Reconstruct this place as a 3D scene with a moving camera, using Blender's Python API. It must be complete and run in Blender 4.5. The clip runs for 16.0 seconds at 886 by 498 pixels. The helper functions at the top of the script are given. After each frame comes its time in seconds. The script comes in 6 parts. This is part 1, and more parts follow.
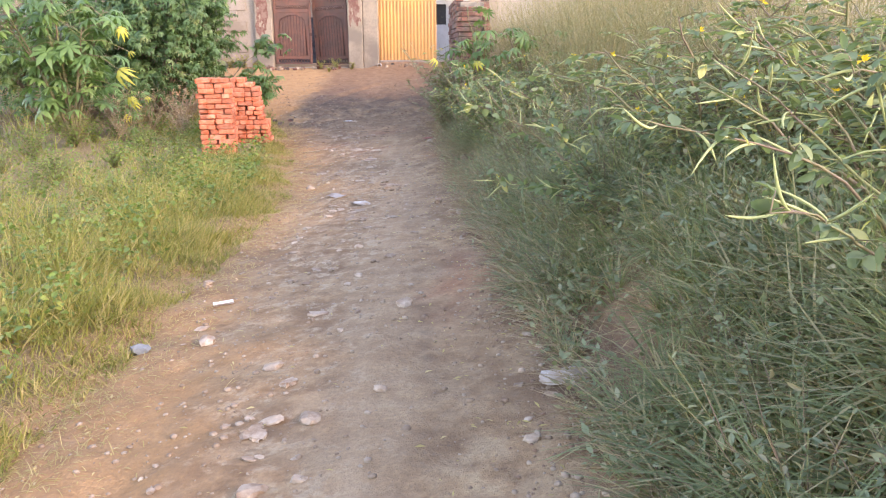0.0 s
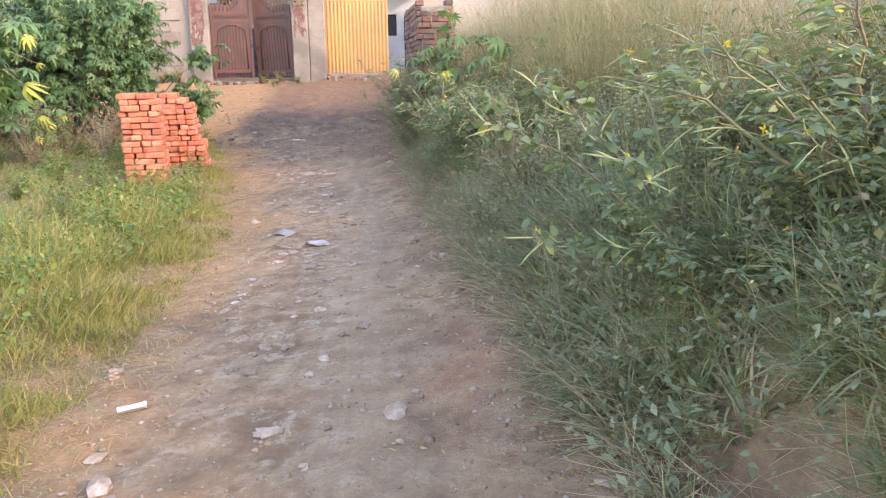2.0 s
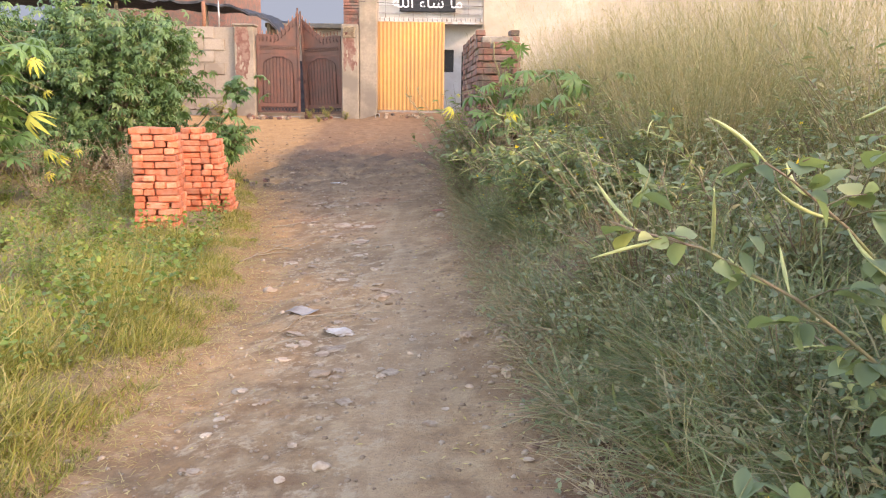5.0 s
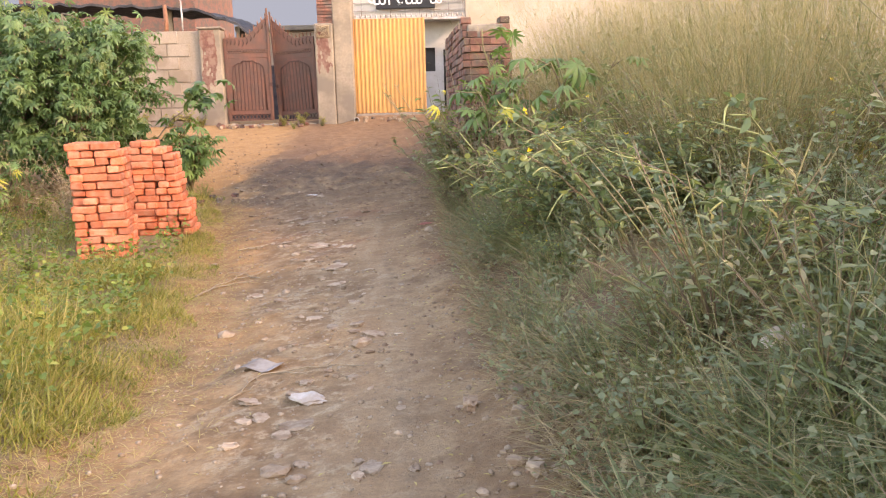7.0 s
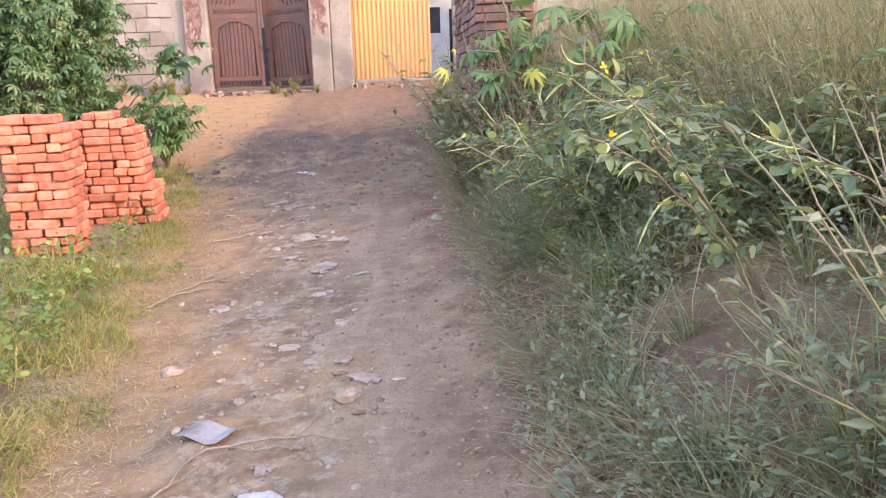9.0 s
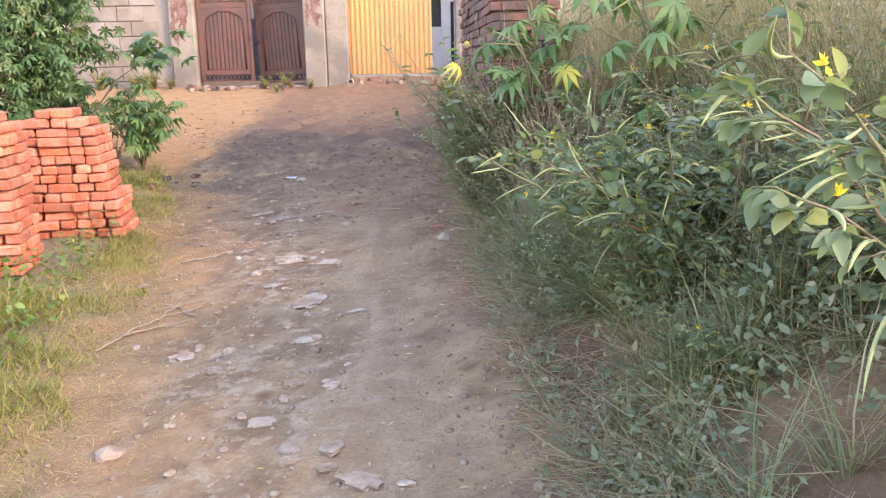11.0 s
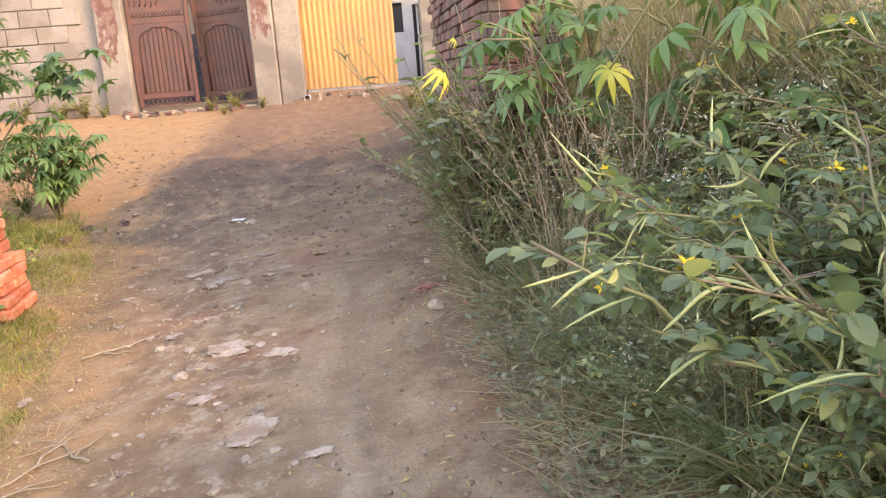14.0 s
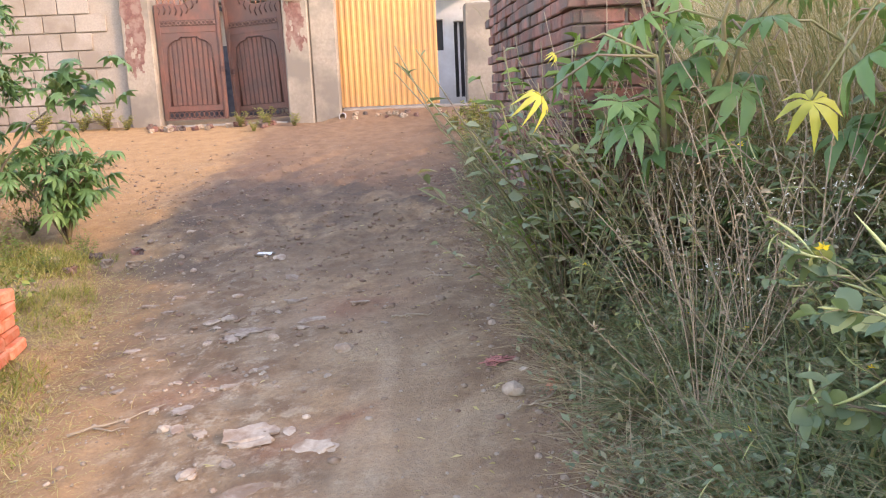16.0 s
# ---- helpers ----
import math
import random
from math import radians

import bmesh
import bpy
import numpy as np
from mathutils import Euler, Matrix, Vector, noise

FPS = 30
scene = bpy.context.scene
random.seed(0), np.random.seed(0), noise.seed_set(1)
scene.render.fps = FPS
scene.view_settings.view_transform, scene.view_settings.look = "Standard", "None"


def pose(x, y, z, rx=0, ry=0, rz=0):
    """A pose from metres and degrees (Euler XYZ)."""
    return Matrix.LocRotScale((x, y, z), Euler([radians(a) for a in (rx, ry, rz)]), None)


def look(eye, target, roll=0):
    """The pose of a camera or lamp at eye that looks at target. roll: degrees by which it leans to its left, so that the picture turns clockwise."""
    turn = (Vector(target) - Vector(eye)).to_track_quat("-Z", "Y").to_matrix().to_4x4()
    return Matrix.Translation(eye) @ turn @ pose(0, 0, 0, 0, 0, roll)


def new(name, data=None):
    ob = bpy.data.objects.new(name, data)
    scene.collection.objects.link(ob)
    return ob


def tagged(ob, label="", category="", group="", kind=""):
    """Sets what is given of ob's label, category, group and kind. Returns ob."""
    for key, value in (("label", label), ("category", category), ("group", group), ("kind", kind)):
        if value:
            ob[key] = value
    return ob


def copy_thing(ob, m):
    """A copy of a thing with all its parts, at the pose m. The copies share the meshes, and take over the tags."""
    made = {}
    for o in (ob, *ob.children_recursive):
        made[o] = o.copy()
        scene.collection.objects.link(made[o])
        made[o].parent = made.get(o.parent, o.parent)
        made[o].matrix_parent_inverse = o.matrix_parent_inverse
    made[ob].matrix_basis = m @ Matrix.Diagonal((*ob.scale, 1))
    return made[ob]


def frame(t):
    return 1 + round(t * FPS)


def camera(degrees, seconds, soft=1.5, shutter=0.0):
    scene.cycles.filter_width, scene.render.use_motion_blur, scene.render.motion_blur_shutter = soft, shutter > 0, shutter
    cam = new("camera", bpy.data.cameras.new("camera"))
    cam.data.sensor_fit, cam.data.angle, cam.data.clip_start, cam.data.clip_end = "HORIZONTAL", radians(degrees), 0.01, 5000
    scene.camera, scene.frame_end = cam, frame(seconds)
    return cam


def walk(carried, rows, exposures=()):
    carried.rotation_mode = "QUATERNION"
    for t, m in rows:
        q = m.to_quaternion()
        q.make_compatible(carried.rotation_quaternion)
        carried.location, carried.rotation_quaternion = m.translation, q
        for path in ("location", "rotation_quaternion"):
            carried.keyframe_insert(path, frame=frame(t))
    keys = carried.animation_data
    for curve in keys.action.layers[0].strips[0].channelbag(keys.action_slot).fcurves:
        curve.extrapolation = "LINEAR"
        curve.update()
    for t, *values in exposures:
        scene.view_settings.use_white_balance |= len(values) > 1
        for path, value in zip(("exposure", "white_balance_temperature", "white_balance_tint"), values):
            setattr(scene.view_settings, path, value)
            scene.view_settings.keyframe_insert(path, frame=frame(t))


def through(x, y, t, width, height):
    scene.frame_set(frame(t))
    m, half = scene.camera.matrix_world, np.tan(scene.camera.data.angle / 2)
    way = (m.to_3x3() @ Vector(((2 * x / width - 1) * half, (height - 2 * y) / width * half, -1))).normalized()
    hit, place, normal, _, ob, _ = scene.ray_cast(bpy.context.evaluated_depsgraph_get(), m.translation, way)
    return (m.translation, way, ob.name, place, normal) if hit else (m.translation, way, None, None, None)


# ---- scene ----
cam = camera(58.3, 16.0, soft=1.15)
METRES, EYE, TILT, LEAN, TURN = 9.2, 1.5, 0.0, 0.0, 0.0
ROWS = [
    (0.0, 0.0, 0.0, 0.0, -0.08, -14.06, 0.34),
    (0.5, -0.0042, 0.0427, 0.0011, -0.62, -13.42, 0.07),
    (1.0, -0.0153, 0.0845, -0.0045, -1.53, -12.86, 0.21),
    (1.5, -0.0215, 0.124, -0.0082, -2.61, -12.59, 0.49),
    (2.0, -0.0251, 0.1589, -0.008, -4.05, -13.07, 0.71),
    (2.5, -0.0309, 0.192, -0.007, -5.34, -11.86, -0.63),
    (3.0, -0.0306, 0.2266, -0.0089, -4.22, -10.72, 0.22),
    (3.5, -0.0237, 0.2545, -0.0052, -1.83, -10.91, 0.62),
    (4.0, -0.0214, 0.2771, -0.009, -0.88, -11.27, -0.53),
    (4.5, -0.0218, 0.307, -0.0081, -0.17, -10.58, -0.99),
    (7.0, -0.0232, 0.4648, -0.0128, -1.39, -10.26, 1.48),
    (7.5, -0.0274, 0.4956, -0.0175, -1.93, -10.81, 1.66),
    (8.0, -0.0292, 0.5349, -0.0194, -1.93, -11.63, 1.88),
    (8.5, -0.0251, 0.5762, -0.0159, -1.21, -12.35, 2.0),
    (11.0, -0.0345, 0.7159, -0.0155, -1.41, -12.92, 1.11),
    (11.5, -0.0388, 0.7457, -0.0151, -1.19, -12.24, 1.22),
    (12.0, -0.0365, 0.7754, -0.0139, -1.09, -11.49, 1.21),
    (12.5, -0.0387, 0.8054, -0.0171, -1.63, -11.15, 1.63),
    (13.0, -0.0442, 0.8341, -0.0129, -2.6, -11.4, 2.59),
    (13.5, -0.0452, 0.8638, -0.0136, -3.58, -12.02, 3.62),
    (14.0, -0.04, 0.8839, -0.0147, -4.14, -12.54, 4.22),
    (14.5, -0.0463, 0.8994, -0.0153, -3.85, -12.49, 4.07),
    (15.0, -0.0567, 0.9251, -0.0109, -3.09, -11.94, 3.43),
    (15.5, -0.0607, 0.9525, -0.0149, -2.35, -11.28, 2.77),
    (16.0, -0.0613, 0.986, -0.0124, -2.18, -11.02, 2.46),
]
EXPOSURES = [(0.0, 2.9, 7500, 29), (1.0, 2.78, 7500, 27), (2.7, 2.92, 7000, 28), (4.0, 2.82, 7900, 26), (6.0, 2.82, 8900, 29), (7.8, 2.8, 9300, 31), (8.6, 2.94, 7300, 34), (11.0, 2.98, 7200, 28), (12.0, 2.97, 7500, 27), (14.0, 2.98, 8500, 28), (14.5, 3.04, 7500, 28), (15.0, 3.0, 7500, 28), (16.0, 2.93, 7700, 27)]
walk(cam, [(t, pose(0, 0, EYE, TILT, LEAN, TURN) @ pose(METRES * x, METRES * y, METRES * z, 90 + pitch, roll, yaw)) for t, x, y, z, yaw, pitch, roll in ROWS], EXPOSURES)

# ---- world and sun ----
SUN_TRAVEL = Vector((-0.77, 0.50, -0.46)).normalized()
world = bpy.data.worlds.new("sky_world")
scene.world = world
world.use_nodes = True
wn = world.node_tree
wbg = wn.nodes["Background"]
sky = wn.nodes.new("ShaderNodeTexSky")
sky.sky_type = "NISHITA"
sky.sun_disc = False
sky.sun_elevation = math.asin(-SUN_TRAVEL.z)
sky.sun_rotation = math.atan2(-SUN_TRAVEL.x, -SUN_TRAVEL.y)
sky.air_density, sky.dust_density, sky.ozone_density = 1.0, 0.4, 0.5
wn.links.new(sky.outputs["Color"], wbg.inputs["Color"])
wbg.inputs["Strength"].default_value = 0.15
sun = new("sun", bpy.data.lights.new("sun", "SUN"))
sun.data.energy, sun.data.angle, sun.data.color = 0.6, radians(2.0), (1.0, 0.83, 0.62)
sun.matrix_world = look((30, -30, 16), Vector((30, -30, 16)) + SUN_TRAVEL)

# ---- materials ----
rng = np.random.default_rng(11)


def material(name, rough=0.8, metal=0.0, spec=0.3):
    m = bpy.data.materials.new(name)
    m.use_nodes = True
    b = m.node_tree.nodes["Principled BSDF"]
    b.inputs["Roughness"].default_value = rough
    b.inputs["Metallic"].default_value = metal
    b.inputs["Specular IOR Level"].default_value = spec
    return m, m.node_tree, b


def node(nt, kind, **values):
    n = nt.nodes.new(kind)
    for k, v in values.items():
        n.inputs[k.replace("_", " ")].default_value = v
    return n


def noise_tex(nt, scale, detail=6.0, rough=0.6, stretch=None):
    geo = nt.nodes.new("ShaderNodeNewGeometry")
    n = node(nt, "ShaderNodeTexNoise", Scale=scale, Detail=detail, Roughness=rough)
    src = geo.outputs["Position"]
    if stretch:
        mp = node(nt, "ShaderNodeMapping", Scale=stretch)
        nt.links.new(src, mp.inputs["Vector"])
        src = mp.outputs["Vector"]
    nt.links.new(src, n.inputs["Vector"])
    return n.outputs["Fac"]


def ramp(nt, fac, *stops):
    r = nt.nodes.new("ShaderNodeValToRGB")
    els = r.color_ramp.elements
    while len(els) < len(stops):
        els.new(0.5)
    for e, (p, c) in zip(els, stops):
        e.position = p
        e.color = (*c, 1) if len(c) == 3 else c
    nt.links.new(fac, r.inputs["Fac"])
    return r.outputs["Color"]


def mix(nt, fac, a, b, blend="MIX"):
    m = nt.nodes.new("ShaderNodeMix")
    m.data_type, m.blend_type = "RGBA", blend
    for sock, v in ((m.inputs["Factor"], fac), (m.inputs["A"], a), (m.inputs["B"], b)):
        if isinstance(v, (int, float)):
            sock.default_value = v
        elif isinstance(v, tuple):
            sock.default_value = (*v, 1)
        else:
            nt.links.new(v, sock)
    return m.outputs["Result"]


def bump(nt, b, height, strength=0.3, distance=0.01):
    n = node(nt, "ShaderNodeBump", Strength=strength, Distance=distance)
    nt.links.new(height, n.inputs["Height"])
    nt.links.new(n.outputs["Normal"], b.inputs["Normal"])


BW = ((0.42, (0, 0, 0)), (0.6, (1, 1, 1)))


def surface(name, c1, c2, stain=None, rough=0.85, scale=18.0, stain_scale=1.6, relief=0.3, metal=0.0, stretch=None, spec=0.3, piece=0.0):
    """Two-scale mottled surface: fine grain between c1 and c2, broad stains of a third colour, bump."""
    m, nt, b = material(name, rough, metal, spec)
    fine = noise_tex(nt, scale, 8.0, 0.65, stretch)
    col = ramp(nt, fine, (0.3, c1), (0.7, c2))
    if stain:
        col = mix(nt, ramp(nt, noise_tex(nt, stain_scale, 5.0, 0.6), *BW), col, stain)
    if piece:
        info = nt.nodes.new("ShaderNodeObjectInfo")
        val = nt.nodes.new("ShaderNodeMapRange")
        val.inputs["To Min"].default_value, val.inputs["To Max"].default_value = 1 - piece, 1 + piece
        nt.links.new(info.outputs["Random"], val.inputs["Value"])
        col = mix(nt, 1.0, col, val.outputs["Result"], "MULTIPLY")
    nt.links.new(col, b.inputs["Base Color"])
    bump(nt, b, fine, relief, 0.01)
    return m


def leaf_material(name, dark, light, odd, through=0.35, rough=0.45, odd_share=0.06):
    """Leaf whose hue varies leaf by leaf, with light passing through the blade."""
    m, nt, b = material(name, rough, 0.0, 0.35)
    geo = nt.nodes.new("ShaderNodeNewGeometry")
    rnd = geo.outputs["Random Per Island"]
    col = ramp(nt, rnd, (0.0, dark), (0.9 - odd_share, light), (1.0 - odd_share, odd))
    col = mix(nt, 0.35, col, ramp(nt, noise_tex(nt, 3.0, 3.0), (0.3, dark), (0.7, light)))
    nt.links.new(col, b.inputs["Base Color"])
    tr = nt.nodes.new("ShaderNodeBsdfTranslucent")
    nt.links.new(mix(nt, 1.0, col, (1.25, 1.2, 0.6), "MULTIPLY"), tr.inputs["Color"])
    ms = nt.nodes.new("ShaderNodeMixShader")
    ms.inputs["Fac"].default_value = through
    nt.links.new(b.outputs["BSDF"], ms.inputs[1])
    nt.links.new(tr.outputs["BSDF"], ms.inputs[2])
    nt.links.new(ms.outputs["Shader"], nt.nodes["Material Output"].inputs["Surface"])
    return m


def ground_material():
    m, nt, b = material("dirt_ground", 0.95, 0.0, 0.15)

    def attr(n):
        a = nt.nodes.new("ShaderNodeAttribute")
        a.attribute_name = n
        return a.outputs["Fac"]
    fine = noise_tex(nt, 45.0, 10.0, 0.7)
    mid = noise_tex(nt, 7.0, 8.0, 0.65)
    broad = noise_tex(nt, 0.9, 4.0, 0.6)
    dirt = ramp(nt, mid, (0.33, (0.18, 0.105, 0.056)), (0.5, (0.335, 0.21, 0.112)), (0.66, (0.45, 0.315, 0.18)))
    dirt = mix(nt, ramp(nt, broad, (0.42, (0, 0, 0)), (0.58, (0.8, 0.8, 0.8))), dirt, (0.20, 0.122, 0.068))
    dirt = mix(nt, ramp(nt, noise_tex(nt, 3.1, 5.0, 0.7), (0.50, (0, 0, 0)), (0.62, (0.5, 0.5, 0.5))), dirt, (0.44, 0.32, 0.195))
    crumb = noise_tex(nt, 16.0, 6.0, 0.8)
    dirt = mix(nt, ramp(nt, crumb, (0.58, (0, 0, 0)), (0.66, (0.7, 0.7, 0.7))), dirt, (0.15, 0.10, 0.065))
    rub = nt.nodes.new("ShaderNodeMath")
    rub.operation = "MULTIPLY"
    nt.links.new(attr("rubble"), rub.inputs[0])
    nt.links.new(ramp(nt, noise_tex(nt, 8.0, 7.0, 0.7), (0.52, (0, 0, 0)), (0.62, (0.75, 0.75, 0.75))), rub.inputs[1])
    streak = noise_tex(nt, 1.0, 5.0, 0.6, (7.0, 0.8, 1.0))
    packed = mix(nt, ramp(nt, streak, (0.4, (0, 0, 0)), (0.65, (1, 1, 1))), (0.33, 0.215, 0.122), (0.43, 0.30, 0.183))
    worn = nt.nodes.new("ShaderNodeMath")
    worn.operation = "MULTIPLY"
    nt.links.new(attr("track"), worn.inputs[0])
    nt.links.new(ramp(nt, noise_tex(nt, 4.0, 6.0, 0.7), (0.3, (0.35, 0.35, 0.35)), (0.6, (0.9, 0.9, 0.9))), worn.inputs[1])
    dirt = mix(nt, worn.outputs["Value"], dirt, packed)
    col = mix(nt, rub.outputs["Value"], dirt, (0.48, 0.375, 0.25))
    col = mix(nt, attr("tread"), col, (0.15, 0.105, 0.07))
    col = mix(nt, attr("reddust"), col, (0.33, 0.13, 0.075))
    # bare brown earth, its colour darkened for the shade lying on it
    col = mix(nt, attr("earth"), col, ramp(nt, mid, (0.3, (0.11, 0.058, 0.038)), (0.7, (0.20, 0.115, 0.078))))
    # orange of real sand, also used for painted sun dapples on the lane
    col = mix(nt, attr("sand_sun"), col, ramp(nt, mid, (0.3, (0.32, 0.18, 0.08)), (0.7, (0.45, 0.265, 0.125))))
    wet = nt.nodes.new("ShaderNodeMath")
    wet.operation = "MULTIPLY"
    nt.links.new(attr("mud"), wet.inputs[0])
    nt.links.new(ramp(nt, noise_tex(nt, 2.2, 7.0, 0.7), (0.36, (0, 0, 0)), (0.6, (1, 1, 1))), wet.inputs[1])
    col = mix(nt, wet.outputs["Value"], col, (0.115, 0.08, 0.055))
    straw = ramp(nt, fine, (0.3, (0.15, 0.11, 0.06)), (0.7, (0.33, 0.25, 0.14)))
    col = mix(nt, attr("verge"), col, straw)
    col = mix(nt, ramp(nt, fine, (0.35, (0.35, 0.35, 0.35)), (0.65, (0, 0, 0))), col, (0.1, 0.075, 0.06))
    nt.links.new(col, b.inputs["Base Color"])
    h = node(nt, "ShaderNodeMath")
    h.operation = "ADD"
    nt.links.new(fine, h.inputs[0])
    nt.links.new(mid, h.inputs[1])
    bump(nt, b, h.outputs["Value"], 0.7, 0.025)
    return m


M_GROUND = ground_material()
M_BRICK = surface("fired_brick", (0.40, 0.10, 0.048), (0.54, 0.155, 0.075), (0.47, 0.19, 0.115), 0.92, 34, 11.0, 0.55, piece=0.32)
M_OLD_BRICK = surface("old_brick", (0.15, 0.068, 0.05), (0.26, 0.12, 0.09), (0.11, 0.085, 0.07), 0.92, 26, 5.0, 0.45, piece=0.35)
M_MORTAR = surface("mortar", (0.20, 0.17, 0.14), (0.30, 0.26, 0.21), (0.12, 0.10, 0.085), 0.95, 30, 3.0, 0.4)
M_BLOCK = surface("concrete_block", (0.23, 0.19, 0.152), (0.29, 0.24, 0.195), (0.20, 0.157, 0.12), 0.92, 40, 2.2, 0.3, piece=0.1)
M_JOINT = surface("block_joint", (0.22, 0.18, 0.14), (0.28, 0.23, 0.185), None, 0.95, 40)
M_PLASTER = surface("cement_plaster", (0.225, 0.18, 0.136), (0.30, 0.245, 0.186), (0.17, 0.14, 0.11), 0.9, 22, 1.4, 0.2)
M_MAROON = surface("maroon_paint", (0.105, 0.045, 0.036), (0.17, 0.078, 0.06), (0.20, 0.125, 0.095), 0.8, 26, 9.0, 0.5)
M_SCROLL = surface("scroll_paint", (0.22, 0.13, 0.10), (0.30, 0.19, 0.15), (0.14, 0.07, 0.05), 0.6, 25, 12.0, 0.2)
M_GATE = surface("gate_paint", (0.105, 0.043, 0.029), (0.155, 0.064, 0.043), (0.09, 0.046, 0.034), 0.55, 25, 3.5, 0.12, spec=0.4, stretch=(0.85, 0.85, 0.17))
M_GATE_DARK = surface("gate_trim", (0.051, 0.0213, 0.0153), (0.0765, 0.0306, 0.0213), None, 0.5, 25, spec=0.4)
M_YELLOW = surface("yellow_sheet", (0.41, 0.205, 0.06), (0.47, 0.245, 0.08), (0.38, 0.19, 0.07), 0.5, 9, 1.2, 0.06, spec=0.35)
M_WHITE = surface("white_paint", (0.522, 0.513, 0.486), (0.594, 0.585, 0.558), (0.45, 0.432, 0.396), 0.8, 14, 0.9, 0.08)
M_CREAM = surface("cream_render", (0.384, 0.328, 0.272), (0.44, 0.384, 0.328), (0.336, 0.28, 0.232), 0.88, 12, 0.8, 0.15)
M_BEIGE = surface("beige_render", (0.328, 0.262, 0.205), (0.385, 0.32, 0.254), (0.279, 0.221, 0.164), 0.9, 16, 1.0, 0.15)
M_DARK = surface("dark_opening", (0.02, 0.02, 0.022), (0.035, 0.034, 0.034), None, 0.4, 10)
M_TARP = surface("black_tarpaulin", (0.012, 0.013, 0.016), (0.03, 0.032, 0.038), (0.05, 0.05, 0.055), 0.7, 12, 3.0, 0.6)
M_METAL = surface("grey_metal", (0.32, 0.32, 0.32), (0.45, 0.44, 0.43), (0.25, 0.20, 0.16), 0.5, 20, 4.0, 0.1, metal=0.6)
M_RUST = surface("rusty_iron", (0.17, 0.075, 0.045), (0.26, 0.12, 0.075), None, 0.8, 25)
M_SIGN = surface("sign_black", (0.012, 0.012, 0.015), (0.02, 0.02, 0.025), None, 0.4, 8)
M_LETTER = surface("sign_white", (0.8, 0.8, 0.8), (0.85, 0.85, 0.85), None, 0.6, 8)
M_STONE = surface("pale_stone", (0.31, 0.235, 0.165), (0.44, 0.35, 0.26), (0.26, 0.18, 0.12), 0.92, 40, 12.0, 0.4, piece=0.25)
M_LUMP = surface("dirty_concrete", (0.29, 0.215, 0.15), (0.43, 0.34, 0.25), (0.24, 0.16, 0.105), 0.95, 35, 10.0, 0.5, piece=0.2)
M_CLOD = surface("earth_clod", (0.15, 0.10, 0.066), (0.27, 0.185, 0.12), (0.20, 0.12, 0.08), 0.95, 40, 8.0, 0.5)
M_CARD = surface("grey_card", (0.23, 0.21, 0.19), (0.30, 0.28, 0.255), (0.19, 0.15, 0.12), 0.85, 25, 8.0, 0.2)
M_PAPER = surface("litter_paper", (0.62, 0.60, 0.58), (0.75, 0.73, 0.71), (0.45, 0.40, 0.36), 0.8, 30, 9.0, 0.2)
M_TWIG = surface("dry_twig", (0.24, 0.18, 0.12), (0.36, 0.28, 0.19), None, 0.9, 60)
M_STEM = surface("green_stem", (0.14, 0.16, 0.06), (0.22, 0.20, 0.09), (0.17, 0.12, 0.08), 0.6, 20, 5.0)
M_BARK = surface("brown_stem", (0.13, 0.10, 0.07), (0.22, 0.17, 0.12), None, 0.85, 30)
M_POD = leaf_material("bean_pod", (0.24, 0.29, 0.11), (0.41, 0.42, 0.19), (0.36, 0.27, 0.15), 0.15, 0.5, 0.15)
M_SENNA = leaf_material("shrub_leaf", (0.08, 0.13, 0.072), (0.225, 0.285, 0.15), (0.43, 0.42, 0.17), 0.45, 0.55, 0.09)
M_CASTOR = leaf_material("castor_leaf", (0.06, 0.13, 0.058), (0.155, 0.255, 0.095), (0.24, 0.31, 0.09), 0.38, 0.4, 0.05)
M_TREE = leaf_material("dark_leaf", (0.045, 0.10, 0.04), (0.13, 0.215, 0.08), (0.18, 0.20, 0.075), 0.3, 0.42, 0.08)
M_YLEAF = leaf_material("yellow_leaf", (0.28, 0.34, 0.09), (0.52, 0.47, 0.10), (0.45, 0.50, 0.12), 0.4, 0.6, 0.2)
M_GRASS = leaf_material("verge_grass", (0.095, 0.125, 0.03), (0.34, 0.325, 0.085), (0.50, 0.38, 0.18), 0.35, 0.5, 0.2)
M_BANK_GRASS = leaf_material("bank_grass", (0.095, 0.135, 0.06), (0.24, 0.285, 0.14), (0.44, 0.36, 0.22), 0.35, 0.5, 0.22)
M_STRAW = leaf_material("dry_grass", (0.276, 0.218, 0.0805), (0.437, 0.356, 0.149), (0.529, 0.414, 0.218), 0.3, 0.6, 0.2)
M_DEAD = leaf_material("dead_stalk", (0.17, 0.125, 0.075), (0.33, 0.255, 0.16), (0.42, 0.34, 0.21), 0.2, 0.7, 0.2)
M_WEED = leaf_material("weed_leaf", (0.07, 0.13, 0.035), (0.19, 0.27, 0.06), (0.36, 0.36, 0.08), 0.35, 0.5, 0.06)
M_BANK_WEED = leaf_material("bank_weed", (0.11, 0.145, 0.085), (0.245, 0.285, 0.165), (0.38, 0.31, 0.19), 0.35, 0.5, 0.12)
M_BLOOM = leaf_material("yellow_bloom", (0.62, 0.45, 0.03), (0.75, 0.55, 0.05), (0.7, 0.5, 0.04), 0.3, 0.5, 0.1)
M_FLOWER = leaf_material("white_flower", (0.6, 0.6, 0.55), (0.75, 0.75, 0.7), (0.7, 0.7, 0.6), 0.2, 0.7, 0.1)

